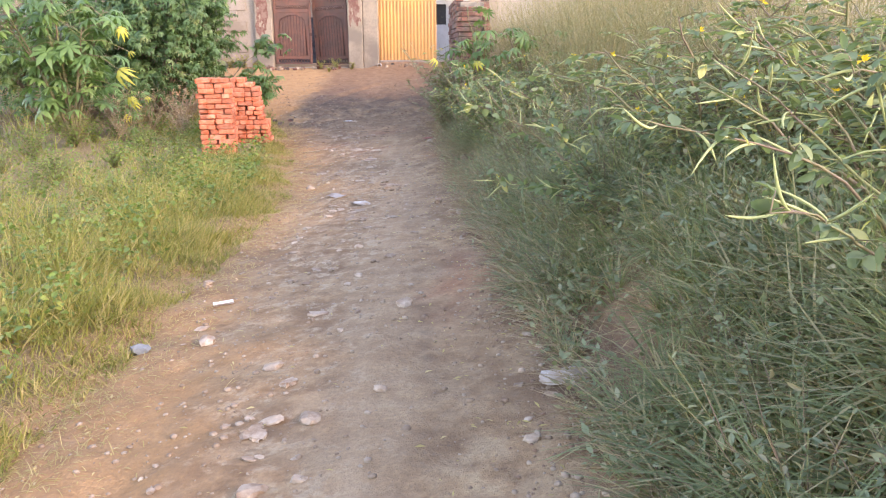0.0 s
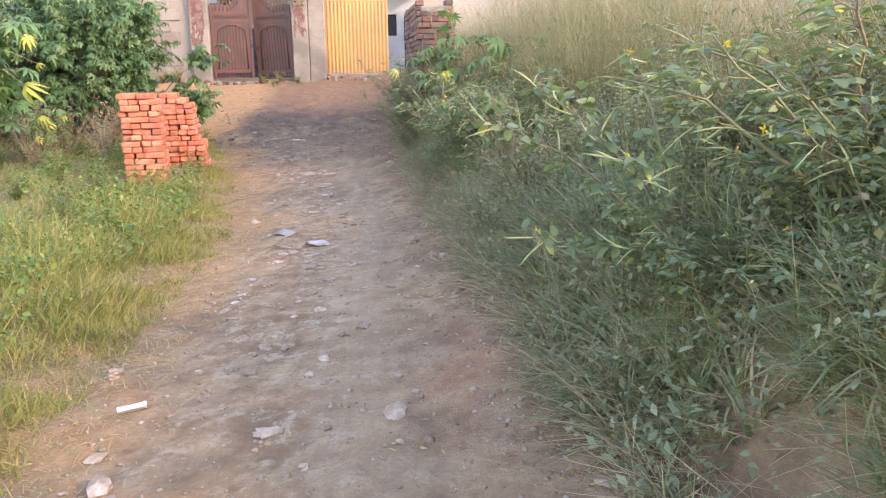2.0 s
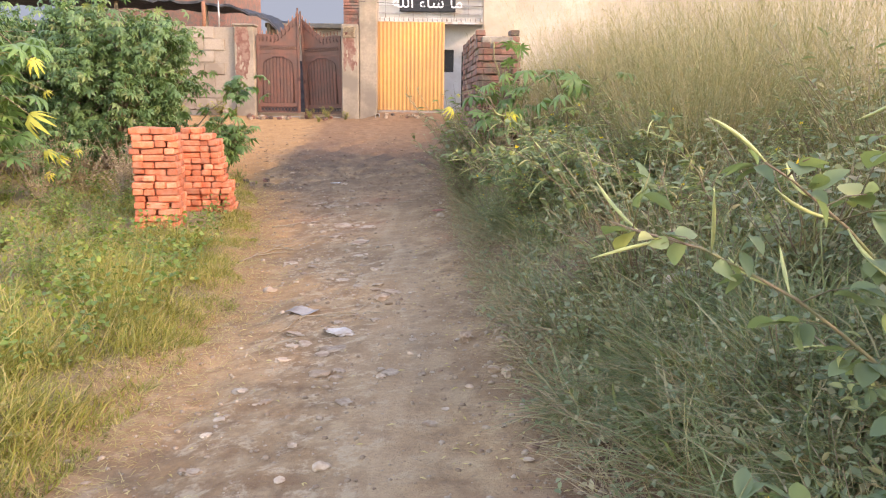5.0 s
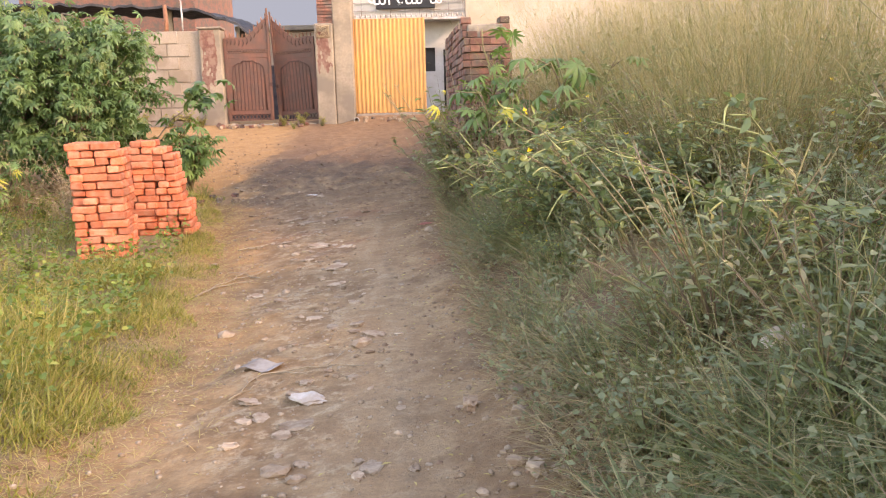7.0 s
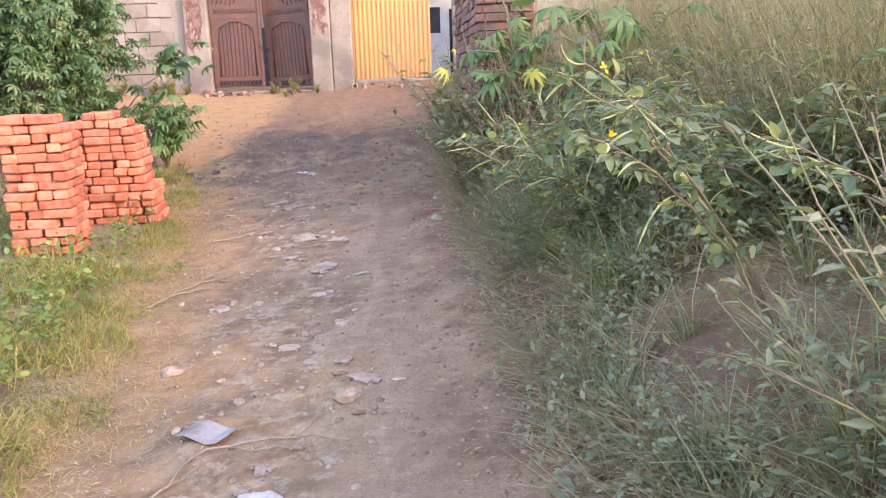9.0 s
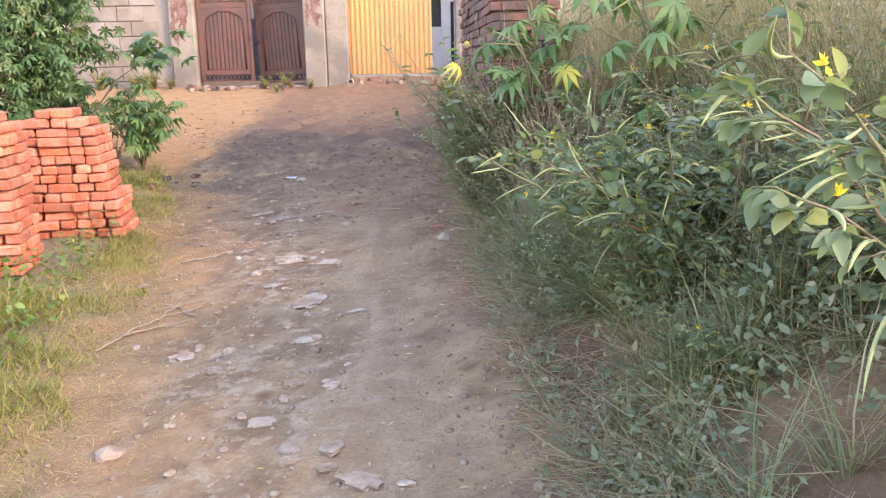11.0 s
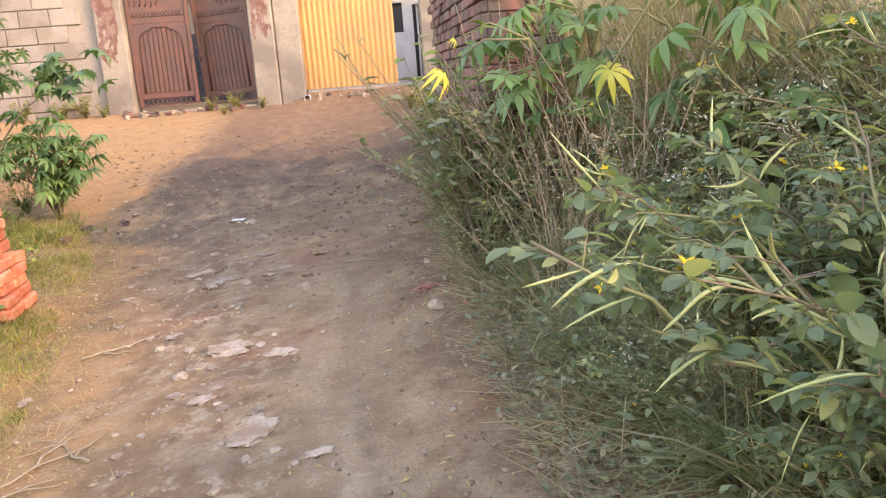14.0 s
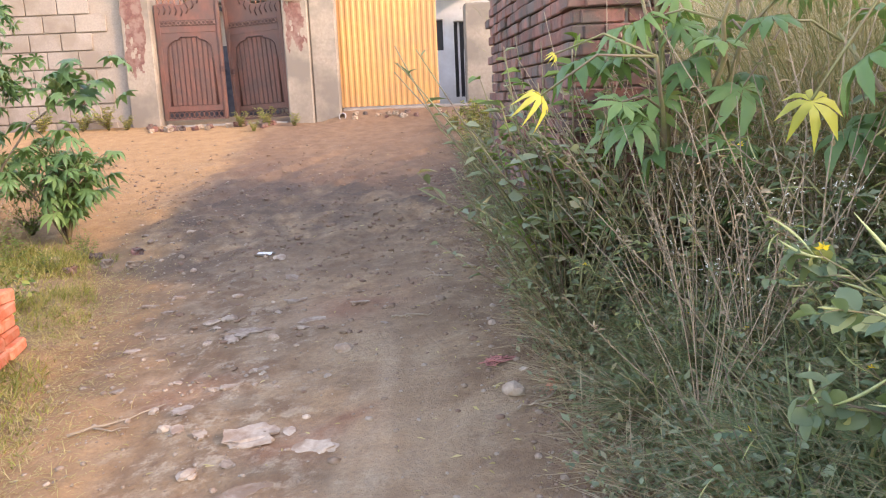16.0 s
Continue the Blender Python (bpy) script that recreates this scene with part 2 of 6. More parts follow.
# ---- mesh helpers ----


def thing(name, at, label, category, group="", kind=""):
    ob = new(name)
    ob.location = at
    return tagged(ob, label, category, group, kind)


def link_mesh(name, me, mat, parent=None, label=""):
    if mat and not me.materials:
        me.materials.append(mat)
    ob = new(name, me)
    if parent:
        ob.parent = parent
        if parent.type == "EMPTY":
            ob.matrix_parent_inverse = Matrix.Translation(-parent.location)
    if label:
        ob["label"] = label
    return ob


def part(name, bm, mat, parent, label="", smooth=False):
    me = bpy.data.meshes.new(name)
    bm.to_mesh(me)
    bm.free()
    if smooth:
        me.shade_smooth()
    return link_mesh(name, me, mat, parent, label)


def box(bm, x0, x1, y0, y1, z0, z1, bevel=0.0):
    made = bmesh.ops.create_cube(bm, size=1, matrix=Matrix.Translation(((x0 + x1) / 2, (y0 + y1) / 2, (z0 + z1) / 2)) @ Matrix.Diagonal((x1 - x0, y1 - y0, z1 - z0, 1)))
    if bevel:
        edges = {e for v in made["verts"] for e in v.link_edges}
        bmesh.ops.bevel(bm, geom=list(edges), offset=bevel, segments=1, affect="EDGES")
    return bm


def slab(*args, **kw):
    return box(bmesh.new(), *args, **kw)


def tube_rings(path, radii, sides):
    path = np.asarray(path, float)
    n = len(path)
    tang = np.gradient(path, axis=0)
    tang /= np.linalg.norm(tang, axis=1)[:, None] + 1e-9
    ref = np.array((0.31, 0.17, 0.93)) if abs(tang[0][2]) < 0.8 else np.array((0.93, 0.2, 0.1))
    a = np.cross(tang, ref)
    a /= np.linalg.norm(a, axis=1)[:, None] + 1e-9
    b = np.cross(tang, a)
    ang = np.arange(sides) * 2 * np.pi / sides
    rr = np.asarray(radii, float)[:, None, None]
    v = path[:, None] + rr * (a[:, None] * np.cos(ang)[None, :, None] + b[:, None] * np.sin(ang)[None, :, None])
    tris = []
    for i in range(n - 1):
        for k in range(sides):
            p, q = i * sides + k, i * sides + (k + 1) % sides
            tris += [(p, q, q + sides), (p, q + sides, p + sides)]
    for k in range(1, sides - 1):
        tris += [(0, k + 1, k), ((n - 1) * sides, (n - 1) * sides + k, (n - 1) * sides + k + 1)]
    return v.reshape(-1, 3), np.array(tris)


class Soup:
    """Gathers many small triangle pieces into one mesh."""

    def __init__(self):
        self.v, self.t, self.n = [], [], 0

    def add(self, v, t):
        self.v.append(np.asarray(v, float))
        self.t.append(np.asarray(t) + self.n)
        self.n += len(v)

    def tube(self, path, radii, sides=4):
        self.add(*tube_rings(path, radii, sides))

    def scatter(self, template, pos, axis, up, size):
        tv, tt = template
        pos, axis, up = (np.asarray(q, float).reshape(-1, 3) for q in (pos, axis, up))
        m = len(pos)
        size = np.asarray(size, float)
        if size.ndim == 1:
            size = np.repeat(size[:, None], 3, 1)
        axis = axis / (np.linalg.norm(axis, axis=1)[:, None] + 1e-9)
        side = np.cross(axis, up)
        side /= np.linalg.norm(side, axis=1)[:, None] + 1e-9
        nrm = np.cross(side, axis)
        basis = np.stack([side, axis, nrm], axis=2)
        v = np.einsum("mij,mkj->mki", basis, tv[None] * size[:, None, :]) + pos[:, None]
        t = tt[None] + (np.arange(m) * len(tv))[:, None, None]
        self.add(v.reshape(-1, 3), t.reshape(-1, 3))

    def mesh(self, name, mat, smooth=False):
        me = bpy.data.meshes.new(name)
        v = np.concatenate(self.v) if self.v else np.zeros((0, 3))
        t = np.concatenate(self.t) if self.t else np.zeros((0, 3), int)
        me.vertices.add(len(v))
        me.vertices.foreach_set("co", v.astype(np.float32).ravel())
        me.loops.add(len(t) * 3)
        me.loops.foreach_set("vertex_index", t.astype(np.int32).ravel())
        me.polygons.add(len(t))
        me.polygons.foreach_set("loop_start", (np.arange(len(t)) * 3).astype(np.int32))
        me.polygons.foreach_set("loop_total", np.full(len(t), 3, np.int32))
        me.update(calc_edges=True)
        if smooth:
            me.shade_smooth()
        me.materials.append(mat)
        return me


def blade_template(droop=0.35, width=0.5):
    """Unit grass blade along +Y that bends towards -Z, four segments."""
    s = np.array((0, 0.3, 0.62, 1.0))
    w = np.array((0.8, 1.0, 0.7, 0.0)) * width
    v = []
    for a, b in zip(s, w):
        z = -droop * a * a
        v += [(-b, a, z), (b, a, z)] if b else [(0, a, z)]
    return np.array(v), np.array([(0, 1, 3), (0, 3, 2), (2, 3, 5), (2, 5, 4), (4, 5, 6)])


def leaflet_template(wide=0.5, fold=0.12, droop=0.18):
    """Unit ovate leaf along +Y with a folded midrib and a drooping tip."""
    v = [(0, 0, 0), (-wide * 0.42, 0.28, fold), (wide * 0.42, 0.28, fold), (0, 0.45, -0.02), (-wide * 0.40, 0.62, fold * 0.8 - droop * 0.4), (wide * 0.40, 0.62, fold * 0.8 - droop * 0.4), (0, 1.0, -droop)]
    t = [(0, 3, 1), (0, 2, 3), (1, 3, 4), (2, 5, 3), (3, 6, 4), (3, 5, 6)]
    return np.array(v, float), np.array(t)


def oval_template(wide=0.72, fold=0.10, droop=0.22):
    """Unit oval leaf with rounded flanks on both sides of a sunken midrib."""
    v, t = [(0, 0, 0)], []
    for a, w in ((0.16, 0.30), (0.38, 0.47), (0.62, 0.46), (0.84, 0.27)):
        z = -droop * a * a
        v += [(-w * wide, a, z + fold * w * 2), (0, a + 0.03, z), (w * wide, a, z + fold * w * 2)]
    v.append((0, 1, -droop))
    t += [(0, 2, 1), (0, 3, 2)]
    for k in range(3):
        p = 1 + 3 * k
        t += [(p, p + 1, p + 4), (p, p + 4, p + 3), (p + 1, p + 2, p + 5), (p + 1, p + 5, p + 4)]
    t += [(10, 11, 13), (11, 12, 13)]
    return np.array(v, float), np.array(t)


def palmate_template(lobes=8, deep=0.5, droop=0.35):
    """Unit star-shaped leaf with pointed lobes; the stalk meets it at the origin."""
    v = [(0, 0, 0.0)]
    t = []
    span = radians(300)
    for i in range(lobes):
        a = -span / 2 + span * i / (lobes - 1)
        ln = 1.0 - 0.32 * abs(a) / (span / 2)
        def at(ang, r, z):
            return (math.sin(ang) * r, math.cos(ang) * r, z)
        half = span / (lobes - 1) / 2
        k = len(v)
        v += [at(a - half, deep * ln, -0.02), at(a - half * 0.62, 0.66 * ln, -droop * 0.2), at(a, 0.55 * ln, 0.05 - droop * 0.1), at(a + half * 0.62, 0.66 * ln, -droop * 0.2), at(a + half, deep * ln, -0.02), at(a, ln, -droop * ln)]
        t += [(0, k + 2, k), (k, k + 2, k + 1), (k + 1, k + 2, k + 5), (k + 2, k + 3, k + 5), (k + 2, k + 4, k + 3), (0, k + 4, k + 2)]
    return np.array(v, float), np.array(t)


BLADE, STIFF = blade_template(0.45), blade_template(0.12)
LEAFLET, NARROW = leaflet_template(0.75), leaflet_template(0.34)
PALM = palmate_template()
OVAL = oval_template()
TREE_LEAF = palmate_template(7, 0.2, 0.55)
FINE = oval_template(0.46, 0.12, 0.25)


def unit(n):
    a = rng.normal(size=(n, 3))
    return a / np.linalg.norm(a, axis=1)[:, None]


# ---- ground ----
def lerp(y, ys, vs):
    return np.interp(y, ys, vs)


def left_edge(y):
    return lerp(y, (-6, 3, 9, 12, 14, 16, 18, 21), (-1.9, -1.8, -1.82, -2.35, -2.75, -3.3, -4.3, -6.5))


def right_edge(y):
    return lerp(y, (-6, 0, 2.5, 7.8, 12, 16, 18, 22), (1.0, 0.75, 0.58, 0.2, 0.02, 0.02, 0.1, 0.6))


def bank_height(y):
    return lerp(y, (-6, 4, 8, 11, 13.5, 17, 21), (0.72, 0.68, 0.62, 0.5, 0.35, 0.15, 0.0))


def wob(x, y, k):
    return np.sin(x * 1.7 * k + 1.3) * np.cos(y * 1.3 * k + 0.4) + 0.6 * np.sin(x * 3.1 * k - y * 2.3 * k + 2.0) + 0.4 * np.cos(y * 5.3 * k + x * 1.1 * k)


def ground_z(x, y):
    x, y = np.asarray(x, float), np.asarray(y, float)
    base = lerp(y, (-8, 0, 6, 9, 12, 14, 16, 18, 20, 21.6, 24, 60), (0.0, 0.0, 0.0, -0.02, 0.06, 0.15, 0.30, 0.55, 0.86, 1.08, 1.15, 1.2))
    xl, xr = left_edge(y), right_edge(y)
    tilt = 0.13 * lerp(y, (0, 12, 18, 21), (1, 0.8, 0.3, 0.0))
    z = base + tilt * (np.clip(x, xl, xr) + 0.7)
    out = np.clip(xl - x, 0, None)
    z = z + lerp(y, (-6, 13, 18, 21), (1, 1, 0.3, 0)) * (0.11 * (1 - np.exp(-out / 0.45)))
    inn = np.clip(x - xr, 0, None)
    z = z + bank_height(y) * (1 - np.exp(-(inn / lerp(y, (3.0, 5.5), (0.40, 0.55))) ** lerp(y, (3.0, 5.5), (2.3, 1.6)))) + 0.10 * np.clip(inn - 0.8, 0, 6) * lerp(y, (-6, 10, 18), (1, 1, 0))
    road = np.clip((x - xl) / 0.4, 0, 1) * np.clip((xr - x) / 0.4, 0, 1)
    rough = 0.006 + 0.012 * (1 - road)
    z = z + rough * wob(x, y, 1.9) + 0.004 * wob(x + 3, y, 6.1) + 0.003 * wob(x, y + 5, 13.7)
    for rut, wide in ((-1.12, 0.16), (0.42, 0.2)):
        c = (xr + xl) / 2 + (rut + 0.35) * 0.85
        z = z - 0.025 * np.exp(-((x - c) / wide) ** 2) * lerp(y, (12, 16), (1, 0))
    z = z + (0.024 * wob(x, y, 3.3) + 0.012 * wob(x + 1.7, y, 8.3)) * np.clip(1 - ((y - 17.2) / 2.6) ** 2, 0, 1) * road
    z = z + 0.006 * wob(x + 2.2, y - 1.1, 4.4) * np.exp(-((x - xl - 0.85) / 0.6) ** 2) * road
    z = z + 0.13 * np.exp(-((y - 21.7) / 0.35) ** 2) * np.clip((x + 2.0) / 0.3, 0, 1) * np.clip((3 - x) / 1.0, 0, 1)
    return z


def bare_patch(x, y):
    """Where the red earth of the bank lies open."""
    inn = x - right_edge(y)
    spots = ((3.15, 0.20, 0.75, 0.20), (8.1, 0.45, 0.75, 0.26), (9.7, 0.22, 0.7, 0.17), (5.6, 0.12, 0.5, 0.12), (7.2, 0.7, 0.4, 0.2))
    return np.clip(sum(np.exp(-((y - cy) / wy) ** 2 - ((inn - cx) / wx) ** 2) for cy, cx, wy, wx in spots), 0, 1)


def make_ground():
    gx = np.concatenate([-np.geomspace(400, 9, 16), np.arange(-8.6, -3.2, 0.2), np.arange(-3.2, 1.8, 0.035), np.arange(1.8, 8, 0.2), np.geomspace(8.4, 400, 16)])
    gy = np.concatenate([-np.geomspace(300, 3, 14), np.arange(-2.6, 0.8, 0.2), np.arange(0.8, 22.0, 0.045), np.geomspace(22.4, 600, 18)])
    xx, yy = np.meshgrid(gx, gy)
    zz = ground_z(xx, yy)
    nx, ny = len(gx), len(gy)
    i = (np.arange(ny - 1)[:, None] * nx + np.arange(nx - 1)[None]).ravel()
    quads = np.stack([i, i + 1, i + 1 + nx, i + nx], 1)
    me = bpy.data.meshes.new("ground")
    me.from_pydata(np.stack([xx, yy, zz], -1).reshape(-1, 3).tolist(), [], quads.tolist())
    me.shade_smooth()
    x, y = xx.ravel(), yy.ravel()
    xl, xr = left_edge(y), right_edge(y)
    wig = 0.09 * wob(x, y, 2.3) + 0.05 * wob(x, y, 7.0)
    soft = lambda d, w: np.clip(d / w + 0.5, 0, 1)
    masks = {
        "verge": np.clip(soft(xl - 0.25 - x + wig, 0.25) * lerp(y, (14, 17), (1, 0.15)) + soft(x - xr - 0.12 + wig, 0.3) * 0.9 * lerp(y, (17, 20), (1, 0.3)), 0, 1),
        "rubble": np.exp(-((x - (xl + 0.85) + wig) / 0.55) ** 2) * lerp(y, (-3, 13, 16), (1, 1, 0.3)) + 0.15 * lerp(y, (13, 18), (1, 0)),
        # sand margin and apron; the wob patches paint sun dapples onto the lane
        "sand_sun": np.clip(0.85 * np.exp(-((x - xl - 0.45 + wig) / 0.42) ** 2) * lerp(y, (1, 3.4, 5.2), (1, 1, 0)) + np.exp(-((x - xl - 0.12 + 2 * wig) / 0.42) ** 2) * 0.95 * lerp(y, (0, 2.5, 5, 8, 12), (1, 0.85, 0.45, 0.65, 0.95)) + 0.45 * np.clip(wob(x * 0.8, y * 1.6, 1.7) - 0.2, 0, 1) * np.clip(1 - (x - xl) / 1.3, 0, 1) * lerp(y, (9, 11.5, 14.5, 16), (0, 1, 1, 0)) + soft(y + 0.35 * (x + 3) - 18.9 + 2.5 * wig, 0.9) * lerp(x, (-3.4, -2.6), (1.0, 0.25)) + soft(-3.1 - x + 2 * wig, 0.4) * soft(y - 16.8, 0.8), 0, 1) * soft(23 - y, 1),
        "reddust": 0.4 * sum(np.exp(-((x - cx + wig) / wx) ** 2 - ((y - cy + wig) / wy) ** 2) for cx, cy, wx, wy in ((0.1, 4.9, 0.2, 0.7), (-1.0, 13.9, 0.3, 0.25), (-1.75, 12.9, 0.25, 0.2), (-0.2, 11.0, 0.12, 0.2), (-1.1, 12.1, 0.2, 0.15))),
        "track": np.exp(-((x - (-0.37 - 0.035 * (y - 4)) + 0.4 * wig) / 0.20) ** 2) * lerp(y, (12, 15), (1, 0.2)) + 0.8 * np.exp(-((x - xl - 1.55 + wig) / 0.16) ** 2) * lerp(y, (5, 9), (0, 0.6)),
        "tread": 0.6 * np.exp(-((x - (-0.10 - 0.066 * (y - 4)) + 0.15 * wig) / 0.028) ** 2) * np.clip(0.55 + 0.6 * np.sin(y * 38 + 3 * np.sin(y * 2.3)), 0, 1) * lerp(y, (1, 3, 13, 16), (0.2, 0.7, 1, 0)) * np.clip(0.6 + 0.7 * np.sin(y * 1.9), 0.15, 1),
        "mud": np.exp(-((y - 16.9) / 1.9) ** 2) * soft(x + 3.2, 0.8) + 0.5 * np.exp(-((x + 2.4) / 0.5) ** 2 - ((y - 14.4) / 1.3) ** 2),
    }
    masks["verge"] = masks["verge"] * (1 - 0.85 * bare_patch(x, y))
    # brown soil of apron, bare bank and bank foot, with some shade painted in
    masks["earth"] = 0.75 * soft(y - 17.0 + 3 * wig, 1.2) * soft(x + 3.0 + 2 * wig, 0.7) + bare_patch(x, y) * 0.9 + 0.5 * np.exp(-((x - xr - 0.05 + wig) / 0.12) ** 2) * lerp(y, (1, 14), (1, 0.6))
    for name, val in masks.items():
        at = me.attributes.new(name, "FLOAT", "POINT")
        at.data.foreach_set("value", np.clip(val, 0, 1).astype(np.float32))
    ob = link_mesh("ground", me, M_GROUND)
    return tagged(ob, "dusty brown dirt lane with stony ruts and earth banks", "ground", kind="structure")


make_ground()

# ---- buildings at the end of the lane ----
FY = 21.8


def wall(name, x0, x1, y0, y1, z0, z1, mat, label, bevel=0.012):
    bm = slab(x0, x1, y0, y1, z0, z1, bevel=bevel)
    ob = part(name, bm, mat, None)
    return tagged(ob, label, "wall", kind="structure")


def piece_mesh(name, dx, dy, dz, bevel, mat):
    me = bpy.data.meshes.new(name)
    bm = slab(-dx / 2, dx / 2, -dy / 2, dy / 2, -dz / 2, dz / 2, bevel=bevel)
    bm.to_mesh(me)
    bm.free()
    me.materials.append(mat)
    return me


def lay(name, me, parent, at, rz=0.0, tip=0.0, tilt=0.0):
    ob = new(name, me)
    ob.parent = parent
    if parent.type == "EMPTY":
        ob.matrix_parent_inverse = Matrix.Translation(-parent.location)
    ob.matrix_basis = pose(*at, tip, tilt, rz)
    return ob


def concrete_pillar(name, x0, x1, y0, y1, z0, z1, label):
    ob = thing(name, ((x0 + x1) / 2, (y0 + y1) / 2, z0), label, "pillar")
    bm = bmesh.new()
    box(bm, x0, x1, y0, y1, z0, z1, bevel=0.02)
    part("shaft", bm, M_PLASTER, ob)
    return ob


# low block wall beside the gate
wall_west = wall("wall_west", -14.0, -4.90, FY - 0.06, FY + 0.14, 0.6, 3.06, M_JOINT, "low wall of grey-beige concrete blocks with recessed joints")

left_post = concrete_pillar("gate_post", -4.90, -4.45, FY - 0.17, FY + 0.2, 0.75, 3.08, "plastered gate post with worn maroon paint on its upper half")
right_post = concrete_pillar("gate_post", -2.44, -2.06, FY - 0.42, FY + 0.25, 0.9, 3.12, "plastered gate post with peeling maroon paint and tangled wires")
tall_pillar = concrete_pillar("concrete_pillar", -2.055, -1.66, FY - 0.36, FY + 0.3, 0.95, 5.2, "tall bare cement pillar between the two gates")


def paint_patch(parent, x0, x1, y, z_top, z_low):
    """A coat of paint with a flaked outline, a few millimetres proud of the post."""
    r = np.random.default_rng(int(abs(x0) * 100))
    bm = bmesh.new()
    n, m = 22, 44
    walk_low = np.cumsum(r.normal(0, 0.035, n + 1))
    walk_low = z_low + 0.08 * np.sin(np.arange(n + 1) * 0.55 + x0) + walk_low - walk_low.mean() + r.normal(0, 0.012, n + 1)
    edge = np.cumsum(r.normal(0, 0.008, (2, m + 1)), axis=1)
    edge = np.clip(edge - edge.mean(axis=1)[:, None], -0.03, 0.03) + 0.02
    verts = {}
    for k in range(m + 1):
        z = z_low - 0.25 + (z_top - z_low + 0.25) * k / m
        a, b = x0 + edge[0, k] * 1.2, x1 - edge[1, k] * 1.2
        for i in range(n + 1):
            verts[i, k] = bm.verts.new((a + (b - a) * i / n, y, z))
    flake = [(r.uniform(x0, x1), r.uniform(z_low - 0.05, z_low + 0.7), r.uniform(0.012, 0.035)) for _ in range(7)]
    for k in range(m):
        for i in range(n):
            c = (verts[i, k].co + verts[i + 1, k + 1].co) / 2
            gone = any((c.x - fx) ** 2 + ((c.z - fz) * 0.5) ** 2 < fr * fr for fx, fz, fr in flake)
            if c.z > walk_low[i] and not gone:
                bm.faces.new((verts[i, k], verts[i + 1, k], verts[i + 1, k + 1], verts[i, k + 1]))
    bmesh.ops.delete(bm, geom=[v for v in bm.verts if not v.link_faces], context="VERTS")
    ext = bmesh.ops.extrude_face_region(bm, geom=bm.faces[:])
    bmesh.ops.translate(bm, vec=(0, -0.005, 0), verts=[v for v in ext["geom"] if isinstance(v, bmesh.types.BMVert)])
    bmesh.ops.recalc_face_normals(bm, faces=bm.faces)
    part("paint_coat", bm, M_MAROON, parent, "flaking maroon paint")


paint_patch(left_post, -4.88, -4.55, FY - 0.171, 3.06, 1.93)
paint_patch(right_post, -2.41, -2.10, FY - 0.421, 2.95, 2.2)
cap = slab(-4.93, -4.42, FY - 0.2, FY + 0.23, 3.08, 3.13, bevel=0.015)
part("cap", cap, M_PLASTER, left_post)


def wire_tangle():
    for k in range(7):
        s = Soup()
        n = 14
        u = np.linspace(0, 1, n)
        p = np.stack([-2.26 + 0.13 * np.cos(u * 7 + k), FY - 0.45 + 0.02 * np.sin(u * 9 + k), 2.95 + 0.12 * np.sin(u * (5 + k) + k * 1.3)], 1)
        s.tube(p, np.full(n, 0.006), 3)
        link_mesh("wire", s.mesh("wire", M_TWIG), None, right_post, "tangled thin wire")


wire_tangle()


